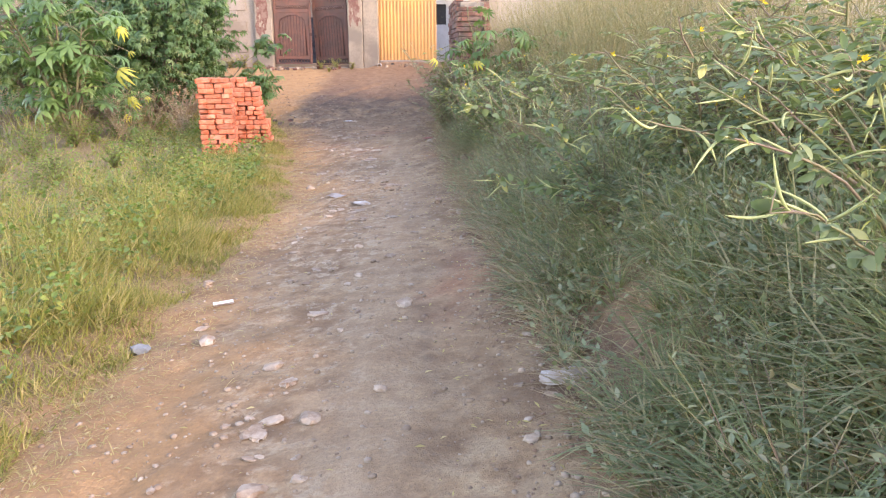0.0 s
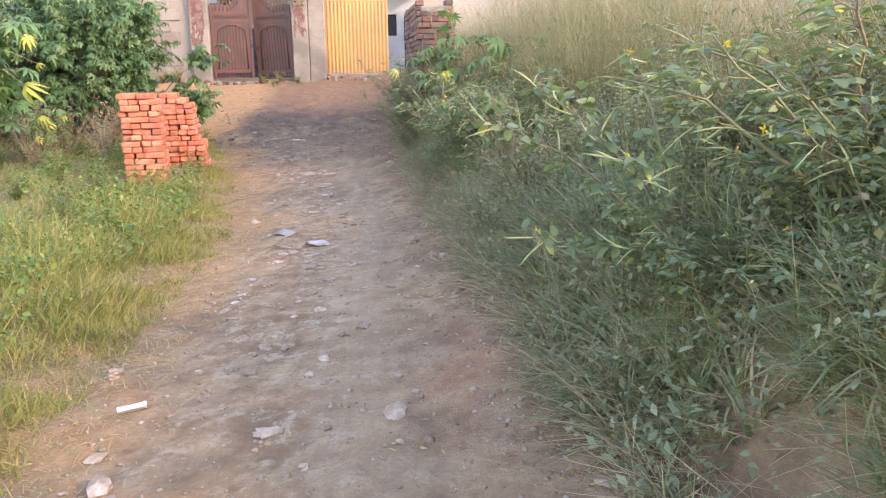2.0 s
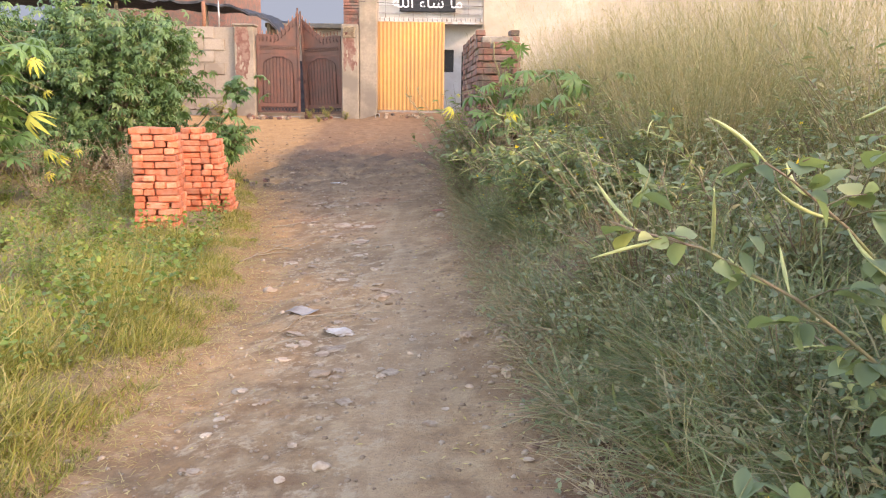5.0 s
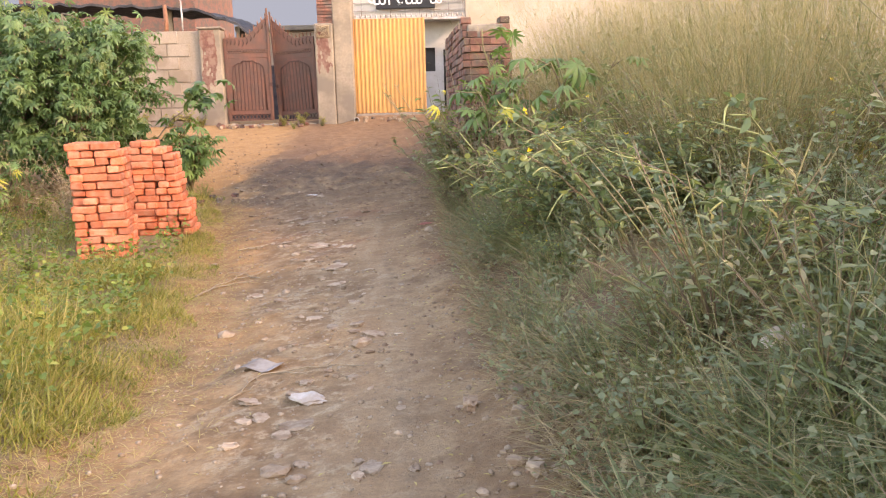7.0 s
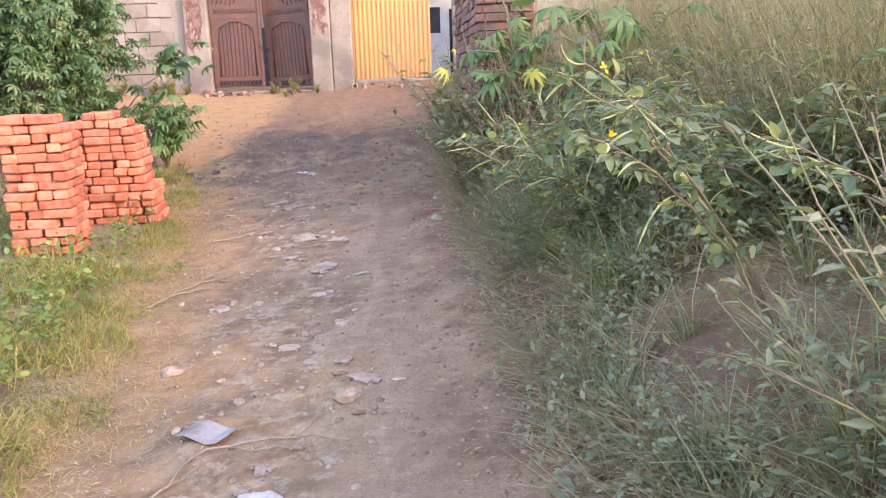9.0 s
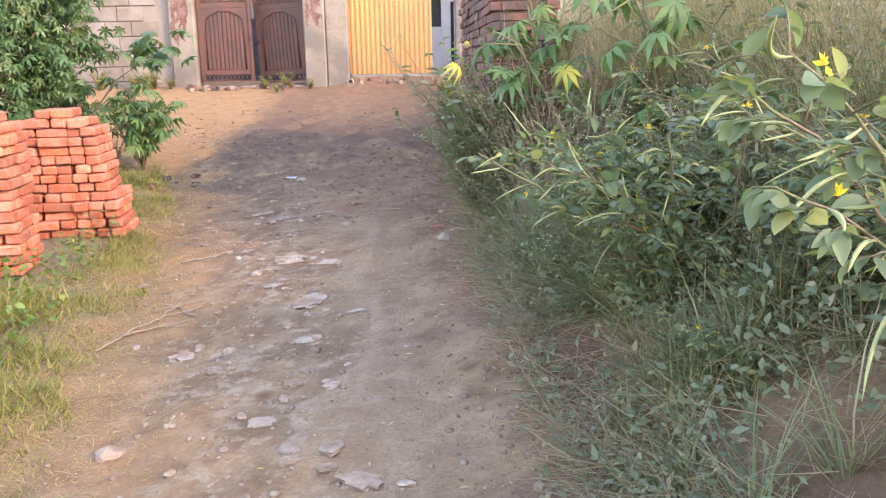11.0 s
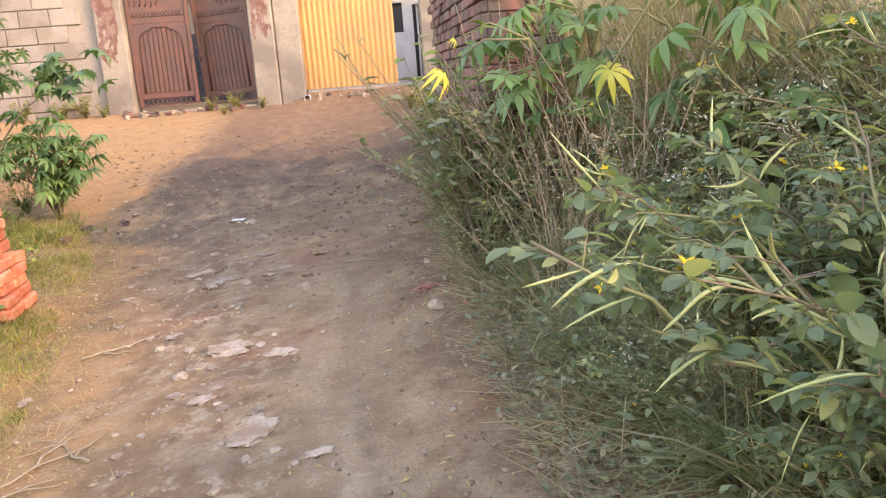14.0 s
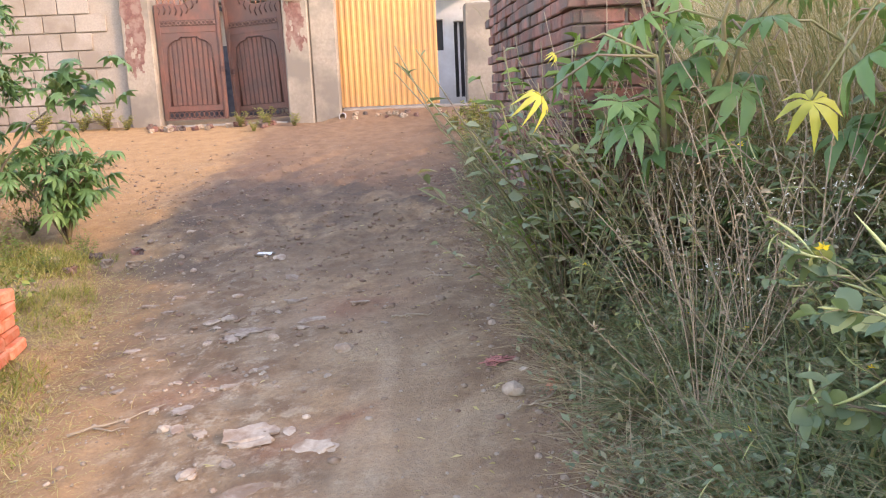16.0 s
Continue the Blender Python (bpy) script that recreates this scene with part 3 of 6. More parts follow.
def gate_leaf(gate, x0, x1, hinge, open_deg, rising, sag=0.0):
    """One steel leaf: frame, arched boarded panel, lattice strip, sloping crest with spikes."""
    w = x1 - x0
    zb, zt, zs, zp = 1.16, 2.58, 2.90, 3.36
    turn = Matrix.Translation((hinge, FY, 0)) @ Matrix.Rotation(radians(open_deg), 4, "Z") @ Matrix.Translation((0, 0, 1.9)) @ Matrix.Rotation(radians(sag), 4, "Y") @ Matrix.Translation((-hinge, -FY, -1.9))

    def put(name, bm, mat, parent, label=""):
        bm.transform(turn)
        return part(name, bm, mat, parent, label)
    fr = bmesh.new()
    box(fr, x0, x0 + 0.07, FY - 0.025, FY + 0.025, zb, zs, 0.006)
    box(fr, x1 - 0.07, x1, FY - 0.025, FY + 0.025, zb, zs, 0.006)
    box(fr, x0 + 0.07, x1 - 0.07, FY - 0.022, FY + 0.022, zb, zb + 0.03)
    box(fr, x0 + 0.07, x1 - 0.07, FY - 0.022, FY + 0.022, zb + 0.13, zb + 0.22, 0.006)
    box(fr, x0 + 0.07, x1 - 0.07, FY - 0.022, FY + 0.022, zt - 0.10, zt, 0.006)
    frame_ob = put("leaf_frame", fr, M_GATE, gate, "brown painted steel leaf frame")
    back = slab(x0 + 0.07, x1 - 0.07, FY, FY + 0.012, zb + 0.22, zt - 0.1)
    put("backing_sheet", back, M_GATE_DARK, frame_ob)
    # arch spandrels: stepped arch cut out of a plate
    px0, px1, pz0, pz1 = x0 + 0.07, x1 - 0.07, zb + 0.22, zt - 0.10
    n = 20
    sp = bmesh.new()

    def arch(u):
        a = abs(u * 2 - 1)
        return pz1 - 0.06 - (0.0 if a < 0.34 else 0.04 + 0.20 * (1 - math.sqrt(max(0, 1 - ((a - 0.34) / 0.5) ** 2))) if a < 0.82 else 0.40)
    prev = None
    for i in range(n + 1):
        u = i / n
        x = px0 + (px1 - px0) * u
        zlow = arch(u) if 0.09 < u < 0.91 else pz0
        cur = [sp.verts.new((x, FY - 0.021, zlow)), sp.verts.new((x, FY - 0.021, pz1))]
        if prev:
            sp.faces.new((prev[0], cur[0], cur[1], prev[1]))
        prev = cur
    ext = bmesh.ops.extrude_face_region(sp, geom=sp.faces[:])
    bmesh.ops.translate(sp, vec=(0, 0.022, 0), verts=[v for v in ext["geom"] if isinstance(v, bmesh.types.BMVert)])
    bmesh.ops.recalc_face_normals(sp, faces=sp.faces)
    put("arch_panel", sp, M_GATE, frame_ob)
    # dark arch moulding
    s = Soup()
    pts = []
    for i in range(33):
        u = 0.085 + 0.83 * i / 32
        pts.append((px0 + (px1 - px0) * u, FY - 0.026, arch(u)))
    pts = [(pts[0][0], FY - 0.026, pz0)] + pts + [(pts[-1][0], FY - 0.026, pz0)]
    s.tube(np.array([turn @ Vector(p) for p in pts]), np.full(len(pts), 0.010), 4)
    link_mesh("arch_moulding", s.mesh("arch_moulding", M_GATE_DARK), None, frame_ob, "dark arch moulding")
    nb = 9
    for i in range(nb):
        a = px0 + 0.09 * (px1 - px0) + (px1 - px0) * 0.82 * i / nb
        b = a + (px1 - px0) * 0.82 / nb - 0.02
        put("board", slab(a, b, FY - 0.013, FY + 0.001, pz0 + 0.005, pz1 - 0.07, bevel=0.005), M_GATE, frame_ob)
    # lattice of rings in the foot strip
    for i in range(11):
        cx = px0 + (px1 - px0) * (i + 0.5) / 11
        s = Soup()
        a = np.linspace(0, 2 * np.pi, 11)
        p = np.stack([cx + 0.036 * np.cos(a), np.full(11, FY - 0.005), zb + 0.08 + 0.042 * np.sin(a)], 1)
        s.tube(np.array([turn @ Vector(q) for q in p]), np.full(11, 0.008), 3)
        link_mesh("lattice_ring", s.mesh("lattice_ring", M_GATE), None, frame_ob)
    # scroll band
    s = Soup()
    u = np.linspace(0, 1, 70)
    for ph in (0, math.pi):
        p = np.stack([px0 + (px1 - px0) * u, np.full(70, FY - 0.03), zt + 0.045 + 0.03 * np.sin(u * 42 + ph)], 1)
        s.tube(np.array([turn @ Vector(q) for q in p]), np.full(70, 0.007), 3)
    link_mesh("scroll_band", s.mesh("scroll_band", M_SCROLL), None, frame_ob, "pale wrought scroll band")
    put("band_sheet", slab(x0 + 0.07, x1 - 0.07, FY - 0.015, FY + 0.015, zt, zt + 0.09), M_GATE_DARK, frame_ob)
    # crest plate with a swept top edge
    cr = bmesh.new()
    prev = None

    def crest(u):
        r = u if rising else 1 - u
        return 2.90 + (0.46 * ((r - 0.42) / 0.58) ** 1.15 if r > 0.42 else 0.0) + 0.02 * math.sin(r * 9)
    for i in range(17):
        u = i / 16
        x = x0 + w * u
        cur = [cr.verts.new((x, FY - 0.015, zt + 0.09)), cr.verts.new((x, FY - 0.015, crest(u)))]
        if prev:
            cr.faces.new((prev[0], cur[0], cur[1], prev[1]))
        prev = cur
    ext = bmesh.ops.extrude_face_region(cr, geom=cr.faces[:])
    bmesh.ops.translate(cr, vec=(0, 0.03, 0), verts=[v for v in ext["geom"] if isinstance(v, bmesh.types.BMVert)])
    bmesh.ops.recalc_face_normals(cr, faces=cr.faces)
    crest_ob = put("crest_plate", cr, M_GATE, gate, "brown steel crest rising to the meeting edge")
    for i in range(11):
        u = (i + 0.7) / 11.5
        x, z = x0 + w * u, crest(u)
        s = Soup()
        p = [turn @ Vector(q) for q in ((x, FY - 0.02, z - 0.16), (x + (0.03 if rising else -0.03), FY - 0.022, z - 0.09), (x, FY - 0.02, z - 0.03))]
        s.tube(np.array(p), (0.009, 0.011, 0.007), 4)
        link_mesh("crest_rib", s.mesh("crest_rib", M_GATE_DARK), None, crest_ob)
        s = Soup()
        p = [turn @ Vector(q) for q in ((x, FY, z - 0.02), (x, FY, z + 0.05), (x, FY, z + 0.10))]
        s.tube(np.array(p), (0.008, 0.014, 0.001), 4)
        link_mesh("spike", s.mesh("spike", M_RUST), None, crest_ob)
    mx = x1 - 0.03 if rising else x0 + 0.03
    put("meeting_stile", slab(mx - 0.02, mx + 0.02, FY - 0.045, FY - 0.026, zb, 3.5, bevel=0.005), M_GATE, gate)
    hx = x1 - 0.04 if rising else x0 + 0.04
    put("handle", slab(hx - 0.015, hx + 0.05, FY - 0.07, FY - 0.046, 1.88, 1.96, bevel=0.006), M_GATE_DARK, gate)


gate = thing("double_gate", (-3.45, FY, 1.10), "brown painted steel double gate with arched boarded panels, slightly open", "gate")
gate_leaf(gate, -4.43, -3.45, -4.43, 1.5, True)
gate_leaf(gate, -3.46, -2.47, -2.47, -17.0, False, -2.6)

sill = thing("gate_step", (-3.5, FY - 0.2, 0.9), "low broken concrete step under the gate", "step")
part("slab", slab(-4.40, -2.48, FY - 0.34, FY + 0.45, 0.86, 1.085, bevel=0.025), M_PLASTER, sill)

# yellow sheet gate


def sheet_gate():
    g = thing("sheet_gate", (-0.9, FY, 1.24), "yellow painted corrugated steel sheet gate, closed", "gate")
    x0, x1, z0, z1 = -1.655, -0.14, 1.25, 3.20
    bm = bmesh.new()
    ribs = 17
    prof = []
    for i in range(ribs):
        a = x0 + (x1 - x0) * i / ribs
        p = (x1 - x0) / ribs
        prof += [(a, 0.0), (a + 0.30 * p, 0.0), (a + 0.5 * p, -0.013), (a + 0.80 * p, -0.013)]
    prof.append((x1, 0.0))
    y = FY - 0.12
    prev = None
    for x, d in prof:
        cur = [bm.verts.new((x, y + d, z0)), bm.verts.new((x, y + d, z1))]
        if prev:
            bm.faces.new((prev[0], cur[0], cur[1], prev[1]))
        prev = cur
    ext = bmesh.ops.extrude_face_region(bm, geom=bm.faces[:])
    bmesh.ops.translate(bm, vec=(0, 0.004, 0), verts=[v for v in ext["geom"] if isinstance(v, bmesh.types.BMVert)])
    bmesh.ops.recalc_face_normals(bm, faces=bm.faces)
    part("corrugated_sheet", bm, M_YELLOW, g)
    part("back_rail", slab(x0, x1, y + 0.01, y + 0.05, z1 - 0.06, z1 + 0.02, bevel=0.006), M_YELLOW, g)
    part("back_rail", slab(x0, x1, y + 0.01, y + 0.05, z0, z0 + 0.05, bevel=0.006), M_YELLOW, g)
    top = part("spiked_rail", slab(-1.655, 0.72, y + 0.052, y + 0.08, z1 - 0.02, z1 + 0.035, bevel=0.005), M_METAL, g, "grey rail with spear points")
    for i in range(22):
        x = -1.6 + i * 0.108
        s = Soup()
        s.tube(np.array([(x, y + 0.066, z1 + 0.03), (x, y + 0.066, z1 + 0.08), (x, y + 0.066, z1 + 0.13)]), (0.012, 0.02, 0.002), 4)
        link_mesh("spear_point", s.mesh("spear_point", M_METAL), None, top)
    return g


sheet_gate()
tagged(part("plinth", slab(-1.66, 0.75, FY - 0.2, FY + 0.2, 0.7, 1.235, bevel=0.03), M_PLASTER, None), "rough cement plinth under the yellow gate", "plinth", kind="structure")


def drain_pipe():
    s = Soup()
    a = np.linspace(0, 2 * np.pi, 17)[:-1]
    y0, y1, cx, cz = FY - 0.45, FY - 0.1, -1.64, 1.12
    ring = lambda r, y: np.stack([cx + r * np.cos(a), np.full(16, y), cz + r * np.sin(a)], 1)
    v = np.concatenate([ring(0.055, y1), ring(0.055, y0), ring(0.043, y0), ring(0.043, y1)])
    t = []
    for k in range(3):
        for i in range(16):
            p, q = k * 16 + i, k * 16 + (i + 1) % 16
            t += [(p, q, q + 16), (p, q + 16, p + 16)]
    s.add(v, np.array(t))
    ob = link_mesh("drain_pipe", s.mesh("drain_pipe", M_METAL, True), None)
    tagged(ob, "short grey drain pipe sticking out under the yellow gate", "pipe")


drain_pipe()

# white house with the calligraphy sign, behind the yellow gate
house = thing("white_house", (-0.3, 26.5, 1.1), "white painted house with a balcony rail and a dark window", "house")
hw = bmesh.new()
HX = (-2.2, -0.35, 0.14, 0.36, 0.80, 4.5)
box(hw, HX[0], HX[1], 26.0, 26.3, 0.9, 3.56)
box(hw, HX[2], HX[3], 26.0, 26.3, 0.9, 3.56)
box(hw, HX[4], HX[5], 26.0, 26.3, 0.9, 3.56)
box(hw, HX[1], HX[2], 26.0, 26.3, 0.9, 2.28)
box(hw, HX[1], HX[2], 26.0, 26.3, 2.9, 3.56)
box(hw, HX[3], HX[4], 26.0, 26.3, 2.85, 3.56)
box(hw, HX[3], HX[4], 26.0, 26.3, 0.9, 1.32)
box(hw, -2.2, 4.5, 26.3, 31.0, 0.9, 7.2)
part("wall", hw, M_WHITE, house)
win = part("window", slab(HX[1], HX[2], 26.2, 26.26, 2.28, 2.9), M_DARK, house, "dark recessed window")
door = part("grilled_opening", slab(HX[3], HX[4], 26.2, 26.26, 1.32, 2.85), M_DARK, house, "tall dark opening with white bars")
for i in range(3):
    part("grille_bar", slab(0.44 + i * 0.12, 0.48 + i * 0.12, 26.1, 26.14, 1.32, 2.85 if i != 1 else 2.3), M_WHITE, door)
part("balcony_slab", slab(-2.2, 1.0, 25.35, 26.3, 3.56, 3.68, bevel=0.015), M_WHITE, house)
part("parapet", slab(-2.2, 1.0, 25.36, 25.46, 3.68, 5.4, bevel=0.01), M_WHITE, house)
for z in (3.78, 3.98, 4.16):
    part("rail", slab(-2.2, 1.0, 25.30, 25.32, z, z + 0.02), M_METAL, house)
for i in range(9):
    part("baluster", slab(-2.1 + i * 0.37, -2.08 + i * 0.37, 25.295, 25.315, 3.66, 4.5), M_METAL, house)

sign = thing("calligraphy_sign", (-0.6, 25.25, 3.8), "black sign board with white calligraphy lettering", "sign")
part("board", slab(-1.34, 0.16, 25.24, 25.28, 3.83, 4.32, bevel=0.006), M_SIGN, sign)
txt = bpy.data.curves.new("lettering", "FONT")
txt.body = "\uFDF2 \u0621\uFE8E\uFEB7 \uFE8E\uFEE3"
txt.size, txt.extrude, txt.align_x = 0.46, 0.004, "CENTER"
txt.materials.append(M_LETTER)
tob = new("lettering", txt)
tob.parent = sign
tob.matrix_parent_inverse = Matrix.Translation(-sign.location)
tob.matrix_basis = pose(-0.59, 25.232, 3.93, 90, 0, 0)

# beige walls to the side of the white house
wall("wall_east", 0.74, 1.46, FY + 0.05, FY + 0.45, 0.8, 5.4, M_BEIGE, "beige rendered house corner beside the yellow gate")
wall("wall_cream", 1.462, 12.0, FY + 0.5, FY + 0.8, 0.8, 6.0, M_CREAM, "tall cream rendered house wall behind the weeds")
jamb = concrete_pillar("door_jamb", 0.30, 0.735, FY - 0.1, FY + 0.3, 0.9, 2.75, "beige plastered jamb beside the yellow gate")

# brick column, beige house and tarpaulin shed behind the brown gate
bc = thing("brick_column", (-2.5, 25.2, 1.0), "unplastered red brick column behind the gate post", "column")
part("core", slab(-2.79, -2.25, 25.02, 25.5, 1.0, 6.0), M_MORTAR, bc)
col_brick = piece_mesh("brick", 0.225, 0.11, 0.07, 0.006, M_OLD_BRICK)
for k in range(34):
    for i in range(3):
        x = -2.73 + i * 0.235 + (0.0 if k % 2 else -0.06)
        lay("brick", col_brick, bc, (min(max(x, -2.70), -2.34), 25.0, 3.25 + k * 0.08), rz=rng.normal(0, 1))
back = thing("beige_house", (-3.6, 27.5, 1.0), "flat-roofed beige house behind the brown gate", "house")
part("wall", slab(-5.2, -2.8, 27.0, 31.0, 0.9, 3.5, bevel=0.02), M_BEIGE, back)
part("roof_edge", slab(-5.3, -2.7, 26.8, 31.1, 3.5, 3.64, bevel=0.02), M_PLASTER, back)
orange = thing("brick_house", (-9.5, 36, 1.0), "distant orange-brown brick house with a flat roof", "house")
part("wall", slab(-14.5, -8.3, 34.0, 40.0, 0.9, 6.4, bevel=0.03), M_OLD_BRICK, orange)
part("roof_edge", slab(-14.6, -8.2, 33.9, 40.1, 6.4, 6.6), M_PLASTER, orange)


def shed():
    ob = thing("shed", (-8.5, 26, 1.0), "low shed with a sagging black tarpaulin roof", "shed")
    xs = np.linspace(-14, -4.5, 60)
    ys = np.linspace(25.0, 29.5, 14)
    prof = np.interp(xs, (-14, -9, -6.5, -5.9, -5.2, -4.8, -4.5), (4.15, 4.1, 3.98, 3.92, 3.72, 3.5, 3.28))
    v, q = [], []
    for j, y in enumerate(ys):
        for i, x in enumerate(xs):
            lump = 0.03 * math.sin(x * 7.3 + y * 3) + 0.02 * math.sin(x * 17 + 1)
            v.append((x, y, prof[i] + lump + 0.05 * (y - 25)))
    n = len(xs)
    for j in range(len(ys) - 1):
        for i in range(n - 1):
            k = j * n + i
            q.append((k, k + 1, k + 1 + n, k + n))
    me = bpy.data.meshes.new("tarpaulin")
    me.from_pydata(v, [], q)
    bm = bmesh.new()
    bm.from_mesh(me)
    ext = bmesh.ops.extrude_face_region(bm, geom=bm.faces[:])
    bmesh.ops.translate(bm, vec=(0, 0, -0.06), verts=[w for w in ext["geom"] if isinstance(w, bmesh.types.BMVert)])
    bmesh.ops.recalc_face_normals(bm, faces=bm.faces)
    part("tarpaulin", bm, M_TARP, ob)
    part("hanging_sheet", slab(-14, -4.7, 25.3, 25.36, 1.0, 3.2), M_TARP, ob)
    # added black sheet: stands in for the shade seen through the gate gap
    part("hanging_sheet", slab(-4.69, -3.2, 25.3, 25.36, 1.0, 2.5), M_TARP, ob)
    for x in (-13.5, -9.0, -6.6, -4.9):
        part("post", slab(x - 0.05, x + 0.05, 25.4, 25.5, 1.0, float(np.interp(x, xs, prof)) - 0.05), M_BARK, ob)
    return ob


shed()
for x, r, top, mat, lab in ((-5.62, 0.05, 3.62, M_RUST, "rusty iron angle post on the block wall"), (-5.28, 0.02, 3.86, M_METAL, "thin grey iron rod standing on the block wall")):
    s = Soup()
    s.tube(np.array([(x, FY + 0.04, 3.05), (x + 0.01, FY + 0.04, 3.3), (x, FY + 0.04, top)]), (r, r, r * 0.9), 6)
    tagged(link_mesh("iron_post", s.mesh("iron_post", mat), None), lab, "post")


def cable(name, pts, sag, r, label):
    a, b = (np.array(p, float) for p in pts)
    u = np.linspace(0, 1, 24)[:, None]
    p = a + (b - a) * u
    p[:, 2] -= sag * 4 * (u * (1 - u))[:, 0]
    s = Soup()
    s.tube(p, np.full(24, r), 4)
    tagged(link_mesh(name, s.mesh(name, M_TARP), None), label, "cable")


cable("cable", ((-2.05, FY - 0.38, 3.92), (0.76, FY + 0.06, 4.02)), 0.03, 0.008, "thin dark cable strung between pillar and house")
cable("cable", ((-2.05, FY - 0.38, 3.62), (0.76, FY + 0.06, 3.60)), 0.02, 0.006, "thin dark cable strung between pillar and house")

# broken end of an old brick boundary wall
def old_wall():
    w = thing("boundary_wall", (0.4, 14.6, 0.3), "weathered dark brick boundary wall with a broken toothed end", "wall")
    length, lean = 3.2, -0.035
    ax = Vector((lean, 1, 0)).normalized()
    origin = Vector((0.27, 13.15, 0))
    ang = math.degrees(math.atan2(ax.y, ax.x)) - 90
    core = slab(0.025, 0.41, 0.06, length, 0.1, 2.24, bevel=0.01)
    core.transform(Matrix.Translation(origin) @ Matrix.Rotation(radians(ang), 4, "Z"))
    part("core", core, M_MORTAR, w)
    me = piece_mesh("brick", 0.225, 0.108, 0.070, 0.007, M_OLD_BRICK)
    m0 = Matrix.Translation(origin) @ Matrix.Rotation(radians(ang), 4, "Z")
    for k in range(27):
        z = 0.24 + k * 0.079
        start = 0.03 * rng.random() + (0.02 if k % 2 else 0.0) + max(0, (k - 23)) * 0.05
        y = start
        while y < length - 0.1:
            p = m0 @ Vector((0.035 + rng.normal(0, 0.007), y + 0.112, z))
            if k < 26 or rng.random() < 0.6:
                lay("brick", me, w, p, rz=ang + 90 + rng.normal(0, 1.5), tip=rng.normal(0, 1))
            y += 0.237
        plan = ((0.147, 0), (0.385, 0)) if k % 2 else ((0.088, 90), (0.267, 0), (0.444, 90))
        for x, turn in plan:
            if k < 25 or rng.random() < 0.5:
                p = m0 @ Vector((x + rng.normal(0, 0.006), start + (0.03 if turn == 0 else 0.088) + rng.normal(0, 0.012), z))
                lay("brick", me, w, p, rz=ang + turn + rng.normal(0, 2.5), tip=rng.normal(0, 1))
    return w


# ---- brick stacks ----
def brick_stack(at, turn, courses, width, cells, flare, label, step=0):
    """Loose stack: every course is laid as cells of stretchers and headers in a changing order, pushed in and out."""
    st = thing("brick_stack", at, label, "brick stack", "brick stacks on the verge")
    sizes = [piece_mesh("brick", 0.232 * a, 0.112 * b, 0.073 * c, 0.013, M_BRICK) for a, b, c in ((1, 1.02, 1), (0.97, 1.04, 0.95), (1.03, 1.0, 1.03), (0.99, 1.03, 0.97))]
    for me in sizes:
        for v in me.vertices:
            v.co += Vector(rng.normal(0, 0.0022, 3))
    m0 = Matrix.Translation(at) @ Matrix.Rotation(radians(turn), 4, "Z")
    patterns = ("SS", "SHH", "HSH", "HHS", "SS", "SHH", "HHS", "HSH")

    def put(x, y, z, along):
        p = m0 @ Vector((x + rng.normal(0, 0.006), y + rng.normal(0, 0.011) - 0.022 * (rng.random() < 0.1), z))
        lay("brick", sizes[rng.integers(4)], st, p, turn + (0 if along else 90) + rng.normal(0, 2.8), rng.normal(0, 1.2), rng.normal(0, 1.5))
    for k in range(courses):
        low = 1 - k / courses
        z = 0.037 + k * 0.0752
        x_off, y_off = rng.normal(0, 0.010) + 0.02 * low, rng.normal(0, 0.012) - 0.05 * low
        room = width + flare * low
        left = step if k >= courses - 2 else 0
        for j in range(cells):
            x, y = x_off, y_off + j * 0.24
            pat = patterns[rng.integers(len(patterns))]
            used = 0.472
            while used + 0.07 < room:
                pat += "H"
                used += 0.118
            gap = max(0.0, min(0.009, (room - used) / len(pat)))
            if k == courses - 1 and not step:
                pat = "SS" if j == 0 else "S"
            for i, c in enumerate(pat):
                skip = i < left if k == courses - 2 else (i < left or i > left + 1) and bool(left)
                if c == "S":
                    if not skip:
                        put(x + 0.116, y + 0.056, z, True)
                        put(x + 0.116, y + 0.174, z, True)
                    x += 0.236 + gap
                else:
                    if not skip:
                        put(x + 0.057, y + 0.116, z, False)
                    x += 0.118 + gap
    return st


# added glowing board in hazy sky colour, covers the overbright sky above the roofs
tagged(part("backdrop", slab(-260, 260, 400, 401, -5, 190), None, None), "glowing backdrop board coloured as pale blue-grey sky above the roofs", "sky", kind="structure")
hz = bpy.data.materials.new("sky_board_glow")
hz.use_nodes = True
he = hz.node_tree.nodes.new("ShaderNodeEmission")
hr = ramp(hz.node_tree, noise_tex(hz.node_tree, 0.004, 3.0), (0.3, (0.31, 0.45, 0.66)), (0.7, (0.37, 0.50, 0.69)))
hz.node_tree.links.new(hr, he.inputs["Color"])
he.inputs["Strength"].default_value = 0.15
hz.node_tree.links.new(he.outputs["Emission"], hz.node_tree.nodes["Material Output"].inputs["Surface"])
bpy.data.objects["backdrop"].data.materials.append(hz)

# ---- plants ----
SMALL = (np.array([(0, 0, 0), (-0.22, 0.45, 0.06), (0.22, 0.45, 0.06), (0, 1, -0.08)]), np.array([(0, 2, 1), (1, 2, 3)]))


